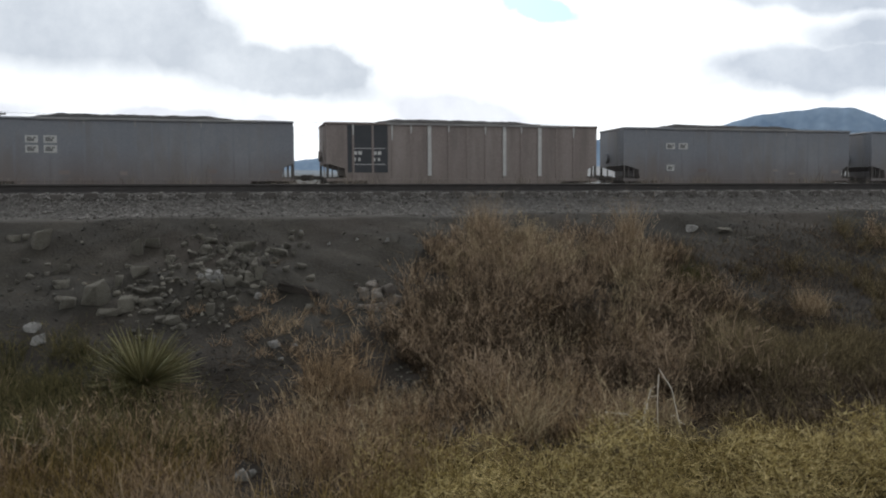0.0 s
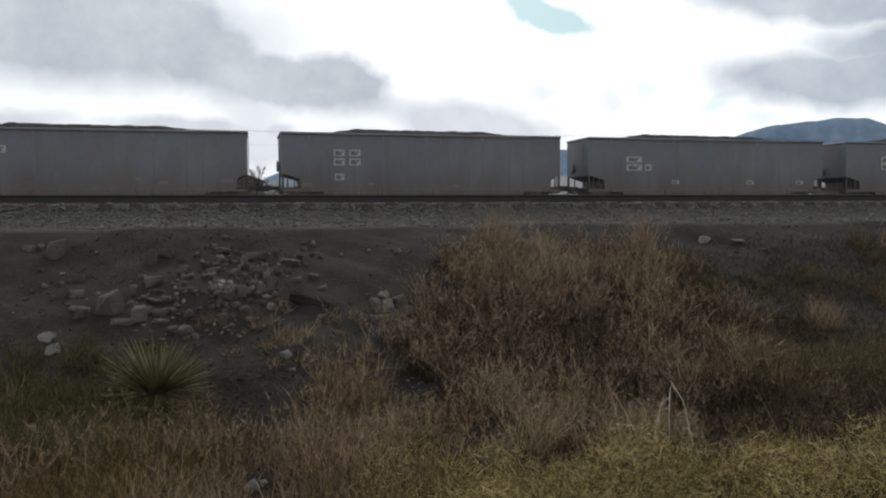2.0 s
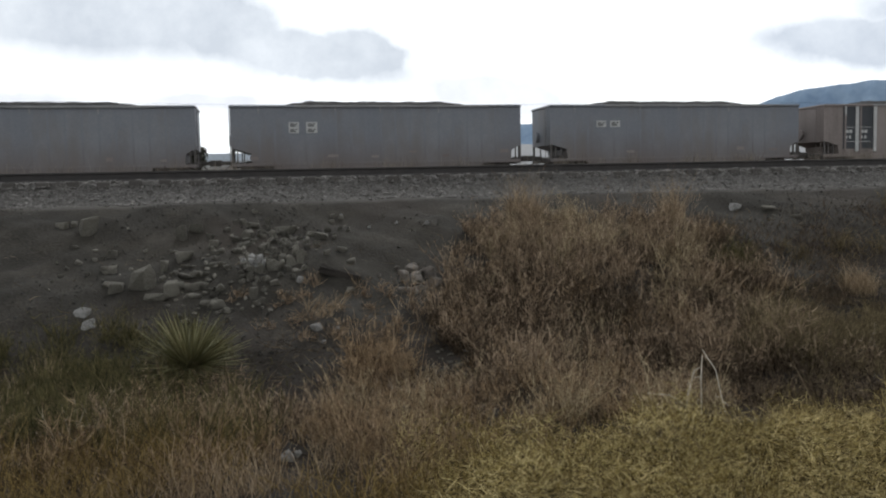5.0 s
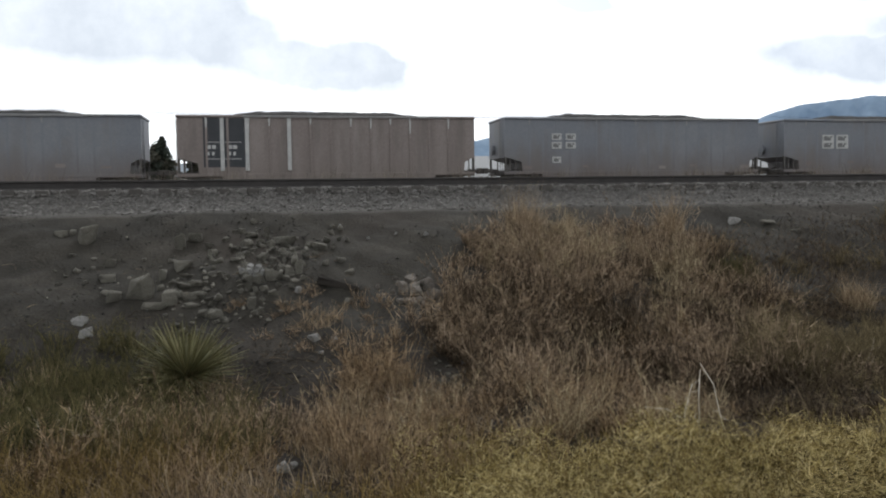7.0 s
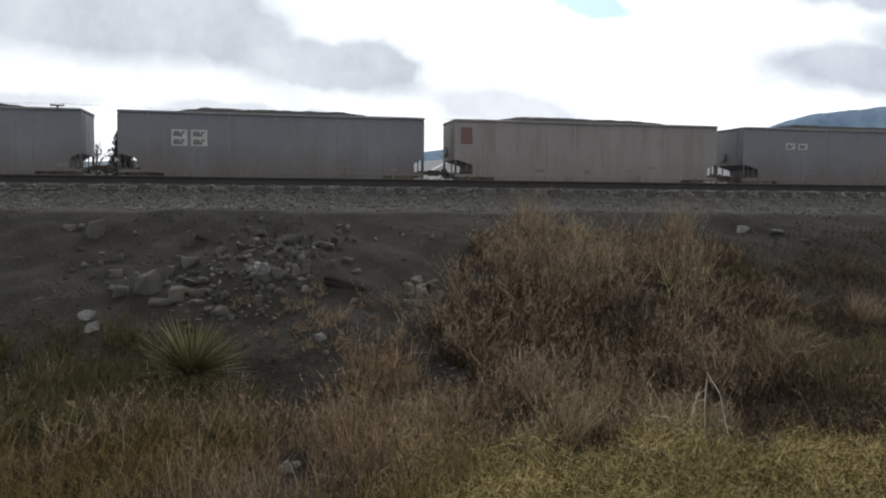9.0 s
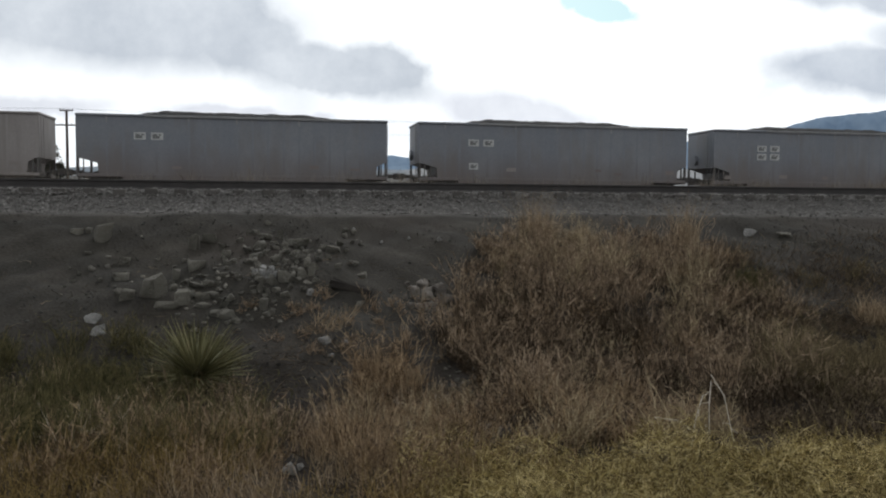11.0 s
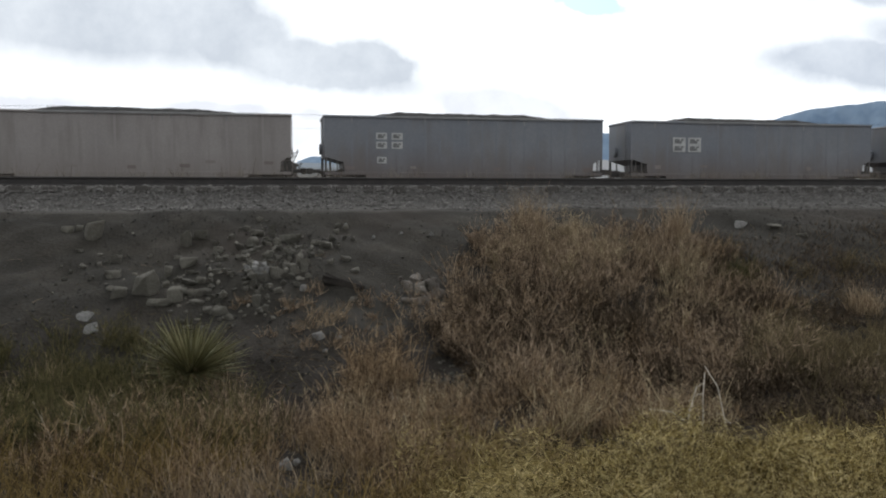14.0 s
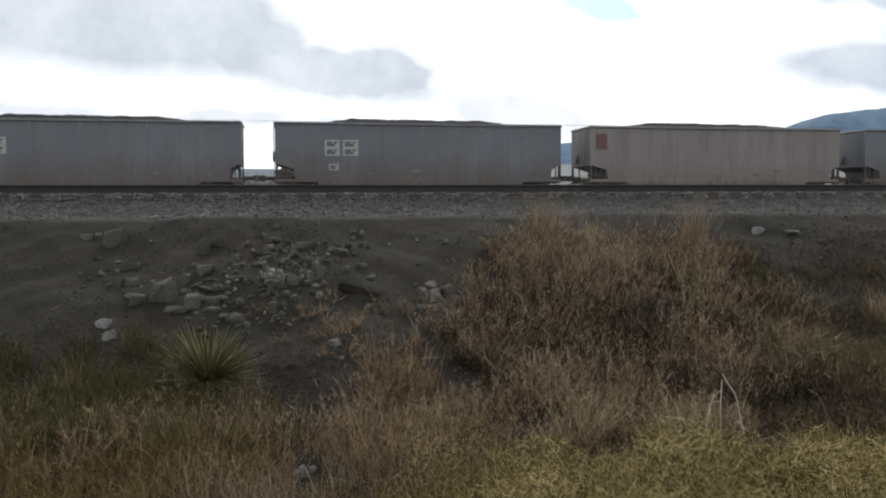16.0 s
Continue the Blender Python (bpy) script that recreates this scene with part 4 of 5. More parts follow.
def weeds(x, y, h, rng, stems=7, twigs=13, lean=0.40, width=0.010, twig=0.25, droop=0.2):
    """Dead branching annuals: stems from one root, each with many short twigs."""
    n = len(x)
    root = np.stack([x, y, ground_z(x, y) - 0.02], -1)
    P = np.repeat(root, stems, 0) + rng.normal(0, 0.03, (n * stems, 3)) * (1, 1, 0)
    D = unit(np.stack([rng.normal(0, lean, n * stems), rng.normal(0, lean, n * stems), np.ones(n * stems)], -1))
    L = np.repeat(h, stems) * rng.uniform(0.55, 1.05, n * stems)
    B = rng.normal(0, droop, (n * stems, 3)) - (0, 0, 0.04)
    v, f, mid = ribbons(P, D, L, B, np.full(len(P), width) * rng.uniform(0.7, 1.3, len(P)), 3, rng)
    out = [(v, f)]
    m = n * stems
    s = rng.uniform(0.18, 1.0, (m, twigs))
    TP = P[:, None] + D[:, None] * (L[:, None] * s)[..., None] + B[:, None] * (L[:, None] * s ** 2)[..., None]
    TD = unit(D[:, None] * 0.8 + rng.normal(0, 0.58, (m, twigs, 3)) + (0, 0, 0.35))
    TL = L[:, None] * twig * rng.uniform(0.4, 1.4, (m, twigs)) * (1.25 - 0.7 * s)
    TB = rng.normal(0, 0.25, (m, twigs, 3))
    v, f, _ = ribbons(TP.reshape(-1, 3), TD.reshape(-1, 3), TL.ravel(), TB.reshape(-1, 3), rng.uniform(0.5, 1.3, m * twigs) * width * 0.95, 1, rng, 0.12)
    out.append((v, f))
    return joined(out)


def grass(x, y, h, rng, lean=0.35, droop=0.45, width=0.005, nseg=4, curl=0.0):
    n = len(x)
    P = np.stack([x, y, ground_z(x, y) - 0.01], -1)
    a = rng.uniform(0, 2 * np.pi, n)
    D = unit(np.stack([rng.normal(0, lean, n), rng.normal(0, lean, n), np.ones(n)], -1))
    B = np.stack([np.cos(a) * droop, np.sin(a) * droop, -0.35 * np.abs(rng.normal(droop, 0.2, n))], -1) * rng.uniform(0.2, 1.3, (n, 1))
    v, f, _ = ribbons(P, D, h * rng.uniform(0.5, 1.15, n), B, np.full(n, width) * rng.uniform(0.6, 1.4, n), nseg, rng, curl)
    return v, f


def scatter(n, x0, x1, y0, y1, rng, inside=None):
    x, y = rng.uniform(x0, x1, n), rng.uniform(y0, y1, n)
    bare = ((x - 0.10) / 0.17) ** 2 + ((y - 5.2) / 0.42) ** 2 < 1      # stony gap in the verge
    x, y = x[~bare], y[~bare]
    n = len(x)
    if inside is not None:
        k = rng.random(n) < inside(x, y)
        x, y = x[k], y[k]
    return x, y


def clump(x, y, f, seed):
    """Patchy cover between 0 and 1."""
    s = np.sin(x * f + seed) * np.sin(y * f * 1.3 + 2 * seed) + 0.6 * np.sin(2.3 * f * x - 1.1 * f * y + seed) + 0.4 * np.sin(4.7 * f * y + 3.1 * f * x)
    return np.clip(0.5 + 0.55 * s, 0, 1)


def stuff(name, mesh_data, mat, label, category):
    v, f = mesh_data
    tagged(new(name, quick_mesh(name, v, f, mat)), label, category, kind="stuff")


def mound(x, y):
    """Cover of the big weed patch on the bank."""
    left = np.interp(y, [8.0, 10.0, 10.8, 11.3, 12.3, 13.6], [1.9, 1.7, 1.75, 2.4, 2.55, 2.75]) + 0.12 * np.sin(4 * y)
    right = 7.8 - 0.36 * np.abs(y - 12.0) + 0.25 * np.sin(3 * y)
    top = 14.8 - np.where(x < 4.6, 0.95 * (4.6 - x), 0.42 * (x - 4.6)) + 0.2 * np.sin(2.3 * x)
    d = np.minimum(np.minimum(x - left, right - x), np.minimum(top - y, y - 7.0))
    gap = 1 - 1.3 * np.exp(-((x - 1.9) / 0.42) ** 4 - ((y - 9.2) / 0.6) ** 4)
    return np.clip(d / 0.5, 0, 1) * np.clip(gap, 0, 1)


def clumped(n, per, r, x0, x1, y0, y1, h0, h1, rng, inside):
    """Plants in domed clumps: places and heights."""
    cx, cy = scatter(n, x0, x1, y0, y1, rng, inside)
    ch, cr = rng.uniform(h0, h1, len(cx)), r * rng.uniform(0.6, 1.3, len(cx))
    a, q = rng.uniform(0, 2 * np.pi, (len(cx), per)), np.sqrt(rng.random((len(cx), per)))
    x, y = cx[:, None] + cr[:, None] * q * np.cos(a), cy[:, None] + cr[:, None] * q * np.sin(a)
    h = ch[:, None] * (1.0 - 0.55 * q ** 2) * rng.uniform(0.8, 1.1, q.shape)
    # trampled strip through the ditch and the stony hollow behind it
    strip = (x > 0.17 * y) & (x < 0.24 * y) & (y > 5.7) & (y < 9.3)
    h = np.where(strip, np.minimum(h, 0.26), h)
    return x.ravel(), y.ravel(), h.ravel()


def build_plants():
    rng = np.random.default_rng(101)
    # the big patch of dead brown weeds on the bank
    hollow = lambda x, y: mound(x, y) * (0.75 + 0.25 * clump(x, y, 1.5, 5))
    x, y, h = clumped(430, 6, 0.28, 0.5, 8.6, 7.2, 15.0, 0.38, 0.85, rng, hollow)
    stuff("dead_weeds", weeds(x, y, h, rng), M_WEED, "dense dead brown weeds on the bank", "weeds")
    x, y, h = clumped(230, 6, 0.22, 0.5, 8.0, 7.6, 15.0, 0.55, 1.0, rng, lambda x, y: hollow(x, y) * (0.3 + 0.7 * clump(x, y, 2.7, 9)) * np.clip((y - 9.0) / 3.5, 0.15, 1))
    stuff("pale_weeds", weeds(x, y, h, rng, 6, 13, 0.36, 0.009, 0.24), M_WEED_PALE, "wispy pale brown weeds standing over the dead patch", "weeds")
    # low brush whose dark colour paints the shade inside the patch
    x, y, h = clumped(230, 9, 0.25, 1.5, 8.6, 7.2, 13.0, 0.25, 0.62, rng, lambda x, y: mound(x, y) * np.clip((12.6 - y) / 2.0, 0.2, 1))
    stuff("dark_weeds", weeds(x, y, h, rng), M_SHADED_LITTER, "dead brush under the weed patch, darkened for shade", "weeds")
    x, y, h = clumped(40, 9, 0.22, 0.5, 8.0, 7.6, 12.8, 0.3, 0.55, rng, mound)
    stuff("russet_weeds", weeds(x, y, h, rng), M_WEED_RED, "russet weeds among the dead stems", "weeds")
    # ditch and verge
    x, y, h = clumped(75, 8, 0.22, -1.2, 4.2, 5.4, 9.0, 0.22, 0.55, rng, lambda x, y: (0.2 + 0.8 * clump(x, y, 1.9, 2)) * np.clip((4.0 - x) / 0.6, 0, 1))
    stuff("dead_weeds", weeds(x, y, h, rng, 6, 11, 0.45, 0.008), M_WEED, "dead brown weeds in the ditch", "weeds")
    x, y, h = clumped(80, 8, 0.14, 0.3, 1.7, 7.9, 9.2, 0.55, 0.95, rng, lambda x, y: np.clip(1 - np.abs(x - 1.02 - 0.12 * (y - 8.5)) / 0.3, 0, 1))
    stuff("russet_weeds", weeds(x, y, h, rng, 6, 11, 0.35, 0.008), M_WEED_RED, "tall russet weeds at the foot of the bank", "weeds")
    x, y, h = clumped(60, 8, 0.17, -2.6, 1.9, 4.3, 6.8, 0.28, 0.6, rng, lambda x, y: np.clip((1.4 - x) / 0.8, 0, 1) * (0.15 + 0.85 * clump(x, y, 2.3, 8)))
    stuff("russet_weeds", weeds(x, y, h, rng, 6, 11, 0.28, 0.006), M_WEED_RED, "russet weeds along the road verge", "weeds")
    x, y = scatter(9000, -0.9, 2.6, 4.2, 6.4, rng, lambda x, y: np.clip((1.8 - x) / 1.2, 0, 1) * clump(x, y, 2.6, 3) ** 2)
    stuff("tan_grass", grass(x, y, rng.uniform(0.15, 0.45, len(x)), rng, 0.3, 0.3, 0.004, 4, 0.08), M_TAN_GRASS, "bleached tan grass along the road verge", "grass")
    x, y, h = clumped(95, 8, 0.2, -3.6, 0.7, 5.2, 8.2, 0.25, 0.6, rng, lambda x, y: np.clip((0.4 - x) / 1.2, 0, 1))
    stuff("olive_weeds", weeds(x, y, h, rng, 7, 11, 0.4, 0.006), M_OLIVE, "dull olive weeds in the ditch", "weeds")
    x, y, h = clumped(105, 8, 0.24, 0.8, 5.6, 4.6, 7.6, 0.25, 0.5, rng, lambda x, y: np.clip((y - 4.85 - 0.10 * (x - 1.4)) / 0.3, 0, 1) * np.clip((3.7 - x) / 0.5, 0, 1))
    stuff("russet_weeds", weeds(x, y, h, rng, 6, 11, 0.45, 0.008), M_WEED_RED, "low russet weeds behind the straw", "weeds")
    x, y, h = clumped(64, 5, 0.16, 0.0, 3.9, 4.9, 8.4, 0.4, 0.72, rng, lambda x, y: np.clip((y - 4.9 - 0.08 * (x - 1.6)) / 0.3, 0, 1) * (0.15 + 0.85 * clump(x, y, 2.4, 6) ** 2))
    stuff("pale_weeds", weeds(x, y, h, rng, 5, 14, 0.30, 0.0062, 0.2), M_WEED_PALE, "tall wispy tan weeds standing in the ditch", "weeds")
    x, y, h = clumped(36, 5, 0.14, -2.6, 0.9, 4.6, 7.4, 0.35, 0.6, rng, lambda x, y: clump(x, y, 2.2, 4) ** 2)
    stuff("pale_weeds", weeds(x, y, h, rng, 5, 13, 0.30, 0.0055, 0.2), M_TAN_GRASS, "thin tan weeds along the verge", "weeds")
    # dark fill standing for shaded gaps between the ditch weeds
    x, y, h = clumped(90, 8, 0.2, -2.5, 5.4, 4.9, 8.6, 0.15, 0.35, rng, lambda x, y: np.maximum(1 - clump(x, y, 2.4, 6), np.exp(-((x - 4.8) / 0.7) ** 2 - ((y - 6.6) / 0.8) ** 2)))
    stuff("dark_weeds", weeds(x, y, h, rng, 6, 10, 0.5, 0.007), M_SHADED_LITTER, "low dead brush between the ditch weeds, darkened for shade", "weeds")
    # dark fill standing for the shaded hollow between straw and sagebrush
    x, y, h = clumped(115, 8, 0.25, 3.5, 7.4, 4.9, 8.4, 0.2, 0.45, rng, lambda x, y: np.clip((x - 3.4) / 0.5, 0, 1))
    stuff("dark_weeds", weeds(x, y, h, rng, 6, 10, 0.5, 0.008), M_SHADED_LITTER, "low dead brush behind the straw, darkened for shade", "weeds")
    x, y, h = clumped(34, 7, 0.2, 3.9, 7.4, 5.4, 8.2, 0.25, 0.45, rng, lambda x, y: clump(x, y, 2.2, 5))
    stuff("olive_weeds", weeds(x, y, h, rng, 6, 11, 0.45, 0.007), M_SAGE, "dull grey-green weeds behind the straw", "weeds")
    # olive weeds round the yucca
    x, y, h = clumped(110, 8, 0.24, -4.6, 0.2, 7.4, 10.6, 0.3, 0.65, rng, lambda x, y: np.clip((-0.3 - x + 0.2 * (9 - y)) / 0.8, 0, 1))
    stuff("olive_weeds", weeds(x, y, h, rng, 7, 11, 0.4, 0.007), M_OLIVE, "dull olive weeds beside the yucca", "weeds")
    x, y, h = clumped(34, 5, 0.16, -4.2, -0.6, 6.4, 9.6, 0.3, 0.6, rng, lambda x, y: clump(x, y, 2.0, 4))
    stuff("pale_weeds", weeds(x, y, h, rng, 5, 12, 0.32, 0.006, 0.2), M_TAN_GRASS, "thin tan stems among the olive weeds", "weeds")
    # yellow straw on the verge
    def straw_edge(x, y):
        top = 4.70 - 0.10 * (np.minimum(x, 3.7) - 2.0) + 0.3 * np.clip((2.2 - x) / 0.6, 0, 1) + 0.10 * np.sin(2.7 * x + 1) + 0.09 * np.sin(6.1 * x)
        return np.clip((top - y) / 0.3, 0, 1) * np.clip((x - 0.4 - 0.15 * np.sin(5 * y)) / 0.7, 0, 1)
    cx, cy = scatter(2500, 0.7, 6.7, 3.0, 6.7, rng, straw_edge)
    k = 30
    a, q = rng.uniform(0, 2 * np.pi, (len(cx), k)), np.sqrt(rng.random((len(cx), k)))
    r = rng.uniform(0.05, 0.12, (len(cx), 1))
    tall = rng.uniform(0.10, 0.28, (len(cx), 1))
    px, py = (cx[:, None] + r * q * np.cos(a)).ravel(), (cy[:, None] + r * q * np.sin(a)).ravel()
    out = (0.9 * q).ravel()
    n = len(px)
    P = np.stack([px, py, ground_z(px, py) - 0.01], -1)
    D = unit(np.stack([out * np.cos(a).ravel() + rng.normal(0, 0.35, n), out * np.sin(a).ravel() + rng.normal(0, 0.35, n), np.ones(n)], -1))
    B = np.stack([np.cos(a).ravel() * 0.5, np.sin(a).ravel() * 0.5, np.full(n, -0.45)], -1) * rng.uniform(0.1, 1.3, (n, 1)) + rng.normal(0, 0.25, (n, 3))
    L = (tall * rng.uniform(0.45, 1.1, a.shape)).ravel()
    v, f, _ = ribbons(P, D, L, B, rng.uniform(0.0022, 0.0048, n), 4, rng, 0.09)
    stuff("yellow_grass", (v, f), M_STRAW, "thick matted yellow straw grass on the verge", "grass")
    x, y = scatter(14000, -2.8, 1.6, 3.9, 5.8, rng, lambda x, y: clump(x, y, 1.6, 13) ** 1.5)
    stuff("ochre_grass", grass(x, y, rng.uniform(0.15, 0.42, len(x)), rng, 0.35, 0.45, 0.0042, 4, 0.12), M_OCHRE, "dull ochre grass along the verge", "grass")
    x, y = scatter(130000, 0.7, 6.7, 3.1, 6.6, rng, straw_edge)
    n = len(x)
    mat_top = 0.03 + 0.26 * clump(x, y, 3.4, 7) ** 1.5 + 0.07 * clump(x, y, 9.0, 2)
    P = np.stack([x, y, ground_z(x, y) + mat_top * (1 - 0.8 * rng.random(n) ** 2)], -1)
    D = unit(np.stack([rng.normal(0, 1, n), rng.normal(0, 1, n), rng.normal(0.35, 0.6, n)], -1))
    v, f, _ = ribbons(P, D, rng.uniform(0.04, 0.11, n), rng.normal(0, 0.5, (n, 3)), rng.uniform(0.0022, 0.004, n), 3, rng, 0.2)
    stuff("straw_mat", (v, f), M_STRAW, "short curled blades of matted yellow straw", "grass")
    x, y = scatter(500, 0.8, 6.8, 3.4, 6.8, rng, straw_edge)
    stuff("pale_straw", grass(x, y, rng.uniform(0.12, 0.30, len(x)), rng, 0.5, 0.5, 0.0035, 6, 0.1), M_PALE_STEM, "pale curled stems over the yellow straw", "grass")
    x, y, h = clumped(95, 3, 0.15, -3.0, 8.0, 4.8, 13.8, 0.25, 0.55, rng, lambda x, y: np.maximum(mound(x, y), 0.8 * (y < 9.2)))
    stuff("pale_stems", weeds(x, y, h, rng, 3, 8, 0.35, 0.0065, 0.22), M_PALE_STEM, "pale dead stems standing among the weeds", "weeds")
    # sparse dry grass over the far part of the bank
    x, y = scatter(42000, 6.4, 15, 8.2, 15.0, rng, lambda x, y: np.clip((14.9 - y) / 1.5, 0, 1) * (0.15 + 0.85 * clump(x, y, 1.5, 9) ** 1.5))
    stuff("dry_grass", grass(x, y, rng.uniform(0.08, 0.26, len(x)), rng, 0.5, 0.4, 0.008, 3, 0.08), M_SHADED_LITTER, "sparse dull dry grass on the bank", "grass")
    x, y, h = clumped(130, 8, 0.28, 5.8, 15, 7.4, 13.2, 0.15, 0.45, rng, lambda x, y: 0.1 + 0.9 * clump(x, y, 1.2, 12))
    stuff("olive_weeds", weeds(x, y, h, rng, 6, 11, 0.5, 0.009), M_SAGE, "dull olive and brown weeds in the ditch", "weeds")
    x, y, h = clumped(60, 8, 0.26, 10.4, 16, 11.5, 14.6, 0.35, 0.75, rng, lambda x, y: np.clip((x - 10.8) / 1.5, 0, 1) * clump(x, y, 1.3, 2))
    stuff("dead_weeds", weeds(x, y, h, rng, 6, 10, 0.35), M_WEED, "dead brown weeds on the bank beyond the bare soil", "weeds")
    x, y, h = clumped(130, 7, 0.24, 8.6, 14, 9.8, 14.4, 0.35, 0.7, rng, lambda x, y: np.clip((x / y - 0.82) / 0.05, 0, 1) * (0.3 + 0.7 * clump(x, y, 1.5, 3)))
    stuff("pale_weeds", weeds(x, y, h, rng, 6, 12, 0.36, 0.009, 0.24), M_SAGE, "dull olive-brown weeds on the bank beyond the bare soil", "weeds")
    x, y, h = clumped(34, 7, 0.18, -0.7, 1.6, 10.0, 12.0, 0.12, 0.32, rng, lambda x, y: clump(x, y, 2.6, 1))
    stuff("dead_weeds", weeds(x, y, h, rng, 6, 10, 0.6, 0.008), M_WEED, "low dead weeds between the rocks", "weeds")
    # brush coloured dark enough to include its own shadow
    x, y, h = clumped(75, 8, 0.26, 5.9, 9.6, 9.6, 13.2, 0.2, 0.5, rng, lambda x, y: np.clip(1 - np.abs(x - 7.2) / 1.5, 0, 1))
    stuff("dark_weeds", weeds(x, y, h, rng, 6, 10, 0.5, 0.010), M_SHADED_LITTER, "dead brush beside the weed patch, darkened for shade", "weeds")
    # pale grass between the tracks
    x, y = scatter(42000, -30, 55, 35.0, 40.6, rng, lambda x, y: 0.10 + 0.90 * clump(x, y, 0.8, 4) ** 2)
    stuff("dry_grass", grass(x, y, rng.uniform(0.5, 1.0, len(x)) * (0.55 + 0.75 * clump(x, y, 0.9, 2)), rng, 0.16, 0.2, 0.024, 3, 0.03), M_TRACK_GRASS, "pale dry grass between the two tracks", "grass")
    # fallen stems and litter
    n = 52000
    x, y = scatter(n, -4.5, 13, 4.2, 13.5, rng, lambda x, y: np.clip((11.2 - y) / 1.5, 0.06, 1) * (0.25 + 0.75 * clump(x, y, 2.1, 11)))
    m = len(x)
    a = rng.uniform(0, 2 * np.pi, m)
    P = np.stack([x, y, ground_z(x, y) + rng.uniform(0.003, 0.05, m)], -1)
    D = unit(np.stack([np.cos(a), np.sin(a), rng.normal(0.12, 0.25, m)], -1))
    v, f, _ = ribbons(P, D, rng.uniform(0.05, 0.22, m), rng.normal(0, 0.2, (m, 3)), rng.uniform(0.004, 0.010, m), 2, rng, 0.08)
    stuff("plant_litter", (v, f), M_SHADED_LITTER, "fallen dead stems and litter on the ground", "litter")


def tuft(name, x, y, r, h, count, mat, label, seed, lean=0.25, droop=0.2, width=0.006):
    rng = np.random.default_rng(seed)
    a, q = rng.uniform(0, 2 * np.pi, count), r * np.sqrt(rng.random(count))
    px, py = x + q * np.cos(a), y + q * np.sin(a)
    v, f = grass(px, py, rng.uniform(0.4, 1.0, count) * h, rng, lean, droop, width, 4)
    v = v - np.array([x, y, float(ground_z(x, y))])
    ob = tagged(new(name, quick_mesh(name, v, f, mat)), label, "grass tuft")
    ob.location = (x, y, float(ground_z(x, y)))


def bush(name, x, y, r, h, plants, mat, label, seed, width=0.006):
    rng = np.random.default_rng(seed)
    whole = tagged(new(name), label, "bush")
    whole.location = (x, y, float(ground_z(x, y)))
    for k in range(8):
        m = plants // 8
        a, q = rng.uniform(k, k + 1.4, m) * np.pi / 4, r * np.sqrt(rng.random(m))
        v, f = weeds(x + q * np.cos(a), y + q * np.sin(a), h * (1.1 - 0.5 * q / r), rng, 8, 12, 0.55, width)
        part("branch", quick_mesh("branch", v - np.array(whole.location), f, mat), None, whole)


def build_yucca(x, y):
    plant = tagged(new("yucca"), "grey-green spiky yucca rosette at the foot of the bank", "yucca")
    plant.location = (x, y, float(ground_z(x, y)))
    rng = np.random.default_rng(77)
    shapes = []
    for k in range(6):
        bm = bmesh.new()
        L, n = 0.66, 5
        curve = rng.uniform(-0.06, 0.14)
        rows = []
        for i in range(n + 1):
            s = i / n
            w = 0.0105 * (1 - s ** 2) + 0.001
            rows.append([bm.verts.new((u * w, s * L, -curve * s * s + (0.006 if u else -0.004) * (1 - s))) for u in (-1, 0, 1)])
        for a, b in zip(rows, rows[1:]):
            for i in range(2):
                bm.faces.new((a[i], a[i + 1], b[i + 1], b[i]))
        me = bpy.data.meshes.new("leaf")
        bm.to_mesh(me)
        bm.free()
        shapes.append(me)
    for k in range(400):
        up = math.degrees(math.asin(rng.uniform(-0.2, 0.97)))
        me = shapes[k % 6]
        key = (k % 6, up < -4)
        if key not in done:
            done[key] = me.copy()
            done[key].materials.append(M_YUCCA_DRY if up < -4 else M_YUCCA)
        ob = part("leaf", done[key], None, plant)
        s = rng.uniform(0.8, 1.12)
        ob.matrix_basis = pose(0, 0, 0.14, 0, 0, rng.uniform(0, 360)) @ pose(0, 0.02, 0, up, rng.normal(0, 15), 0) @ Matrix.Diagonal((s, s, s, 1))
    bm = bmesh.new()
    tube(bm, (0, 0, -0.05), (0, 0, 0.20), 0.07, 0.04, 8)
    part("crown", bm, M_YUCCA_DRY, plant)


def build_stalks():
    """Bent bleached stems of a dead weed."""
    for k, (x, y, pts) in enumerate(((2.98, 5.30, ((0, 0, -0.05), (-0.01, 0, 0.30), (0.0, 0.0, 0.475))), (3.18, 5.31, ((0, 0, -0.05), (-0.09, 0, 0.32), (-0.195, 0.0, 0.475))),
                                     (2.82, 5.28, ((0, 0, -0.05), (0.04, 0.0, 0.20), (0.10, 0.02, 0.36))), (2.93, 5.38, ((0, 0, 0.1), (-0.16, 0, 0.2), (-0.32, 0.03, 0.22))))):
        bm = bmesh.new()
        for p, q in zip(pts, pts[1:]):
            tube(bm, p, q, 0.0036, 0.0028, 6)
        rng = random.Random(k)
        for _ in range(4):
            p, q = pts[rng.randint(0, 1):][:2]
            a = Vector(p).lerp(Vector(q), rng.uniform(0.1, 0.6))
            b = a + Vector((rng.uniform(-0.05, 0.05), rng.uniform(-0.03, 0.03), rng.uniform(-0.04, 0.04)))
            tube(bm, a, b, 0.0024, 0.0016, 5)
            tube(bm, b, b + Vector((rng.uniform(-0.03, 0.03), 0, rng.uniform(-0.02, 0.03))), 0.002, 0.001, 5)
        ob = tagged(part("dead_stalk", bm, M_STALK), "bent bleached dead stalk above the straw", "stalk", group="dead stalks")
        ob.location = (x, y, float(ground_z(x, y)) + 0.02)


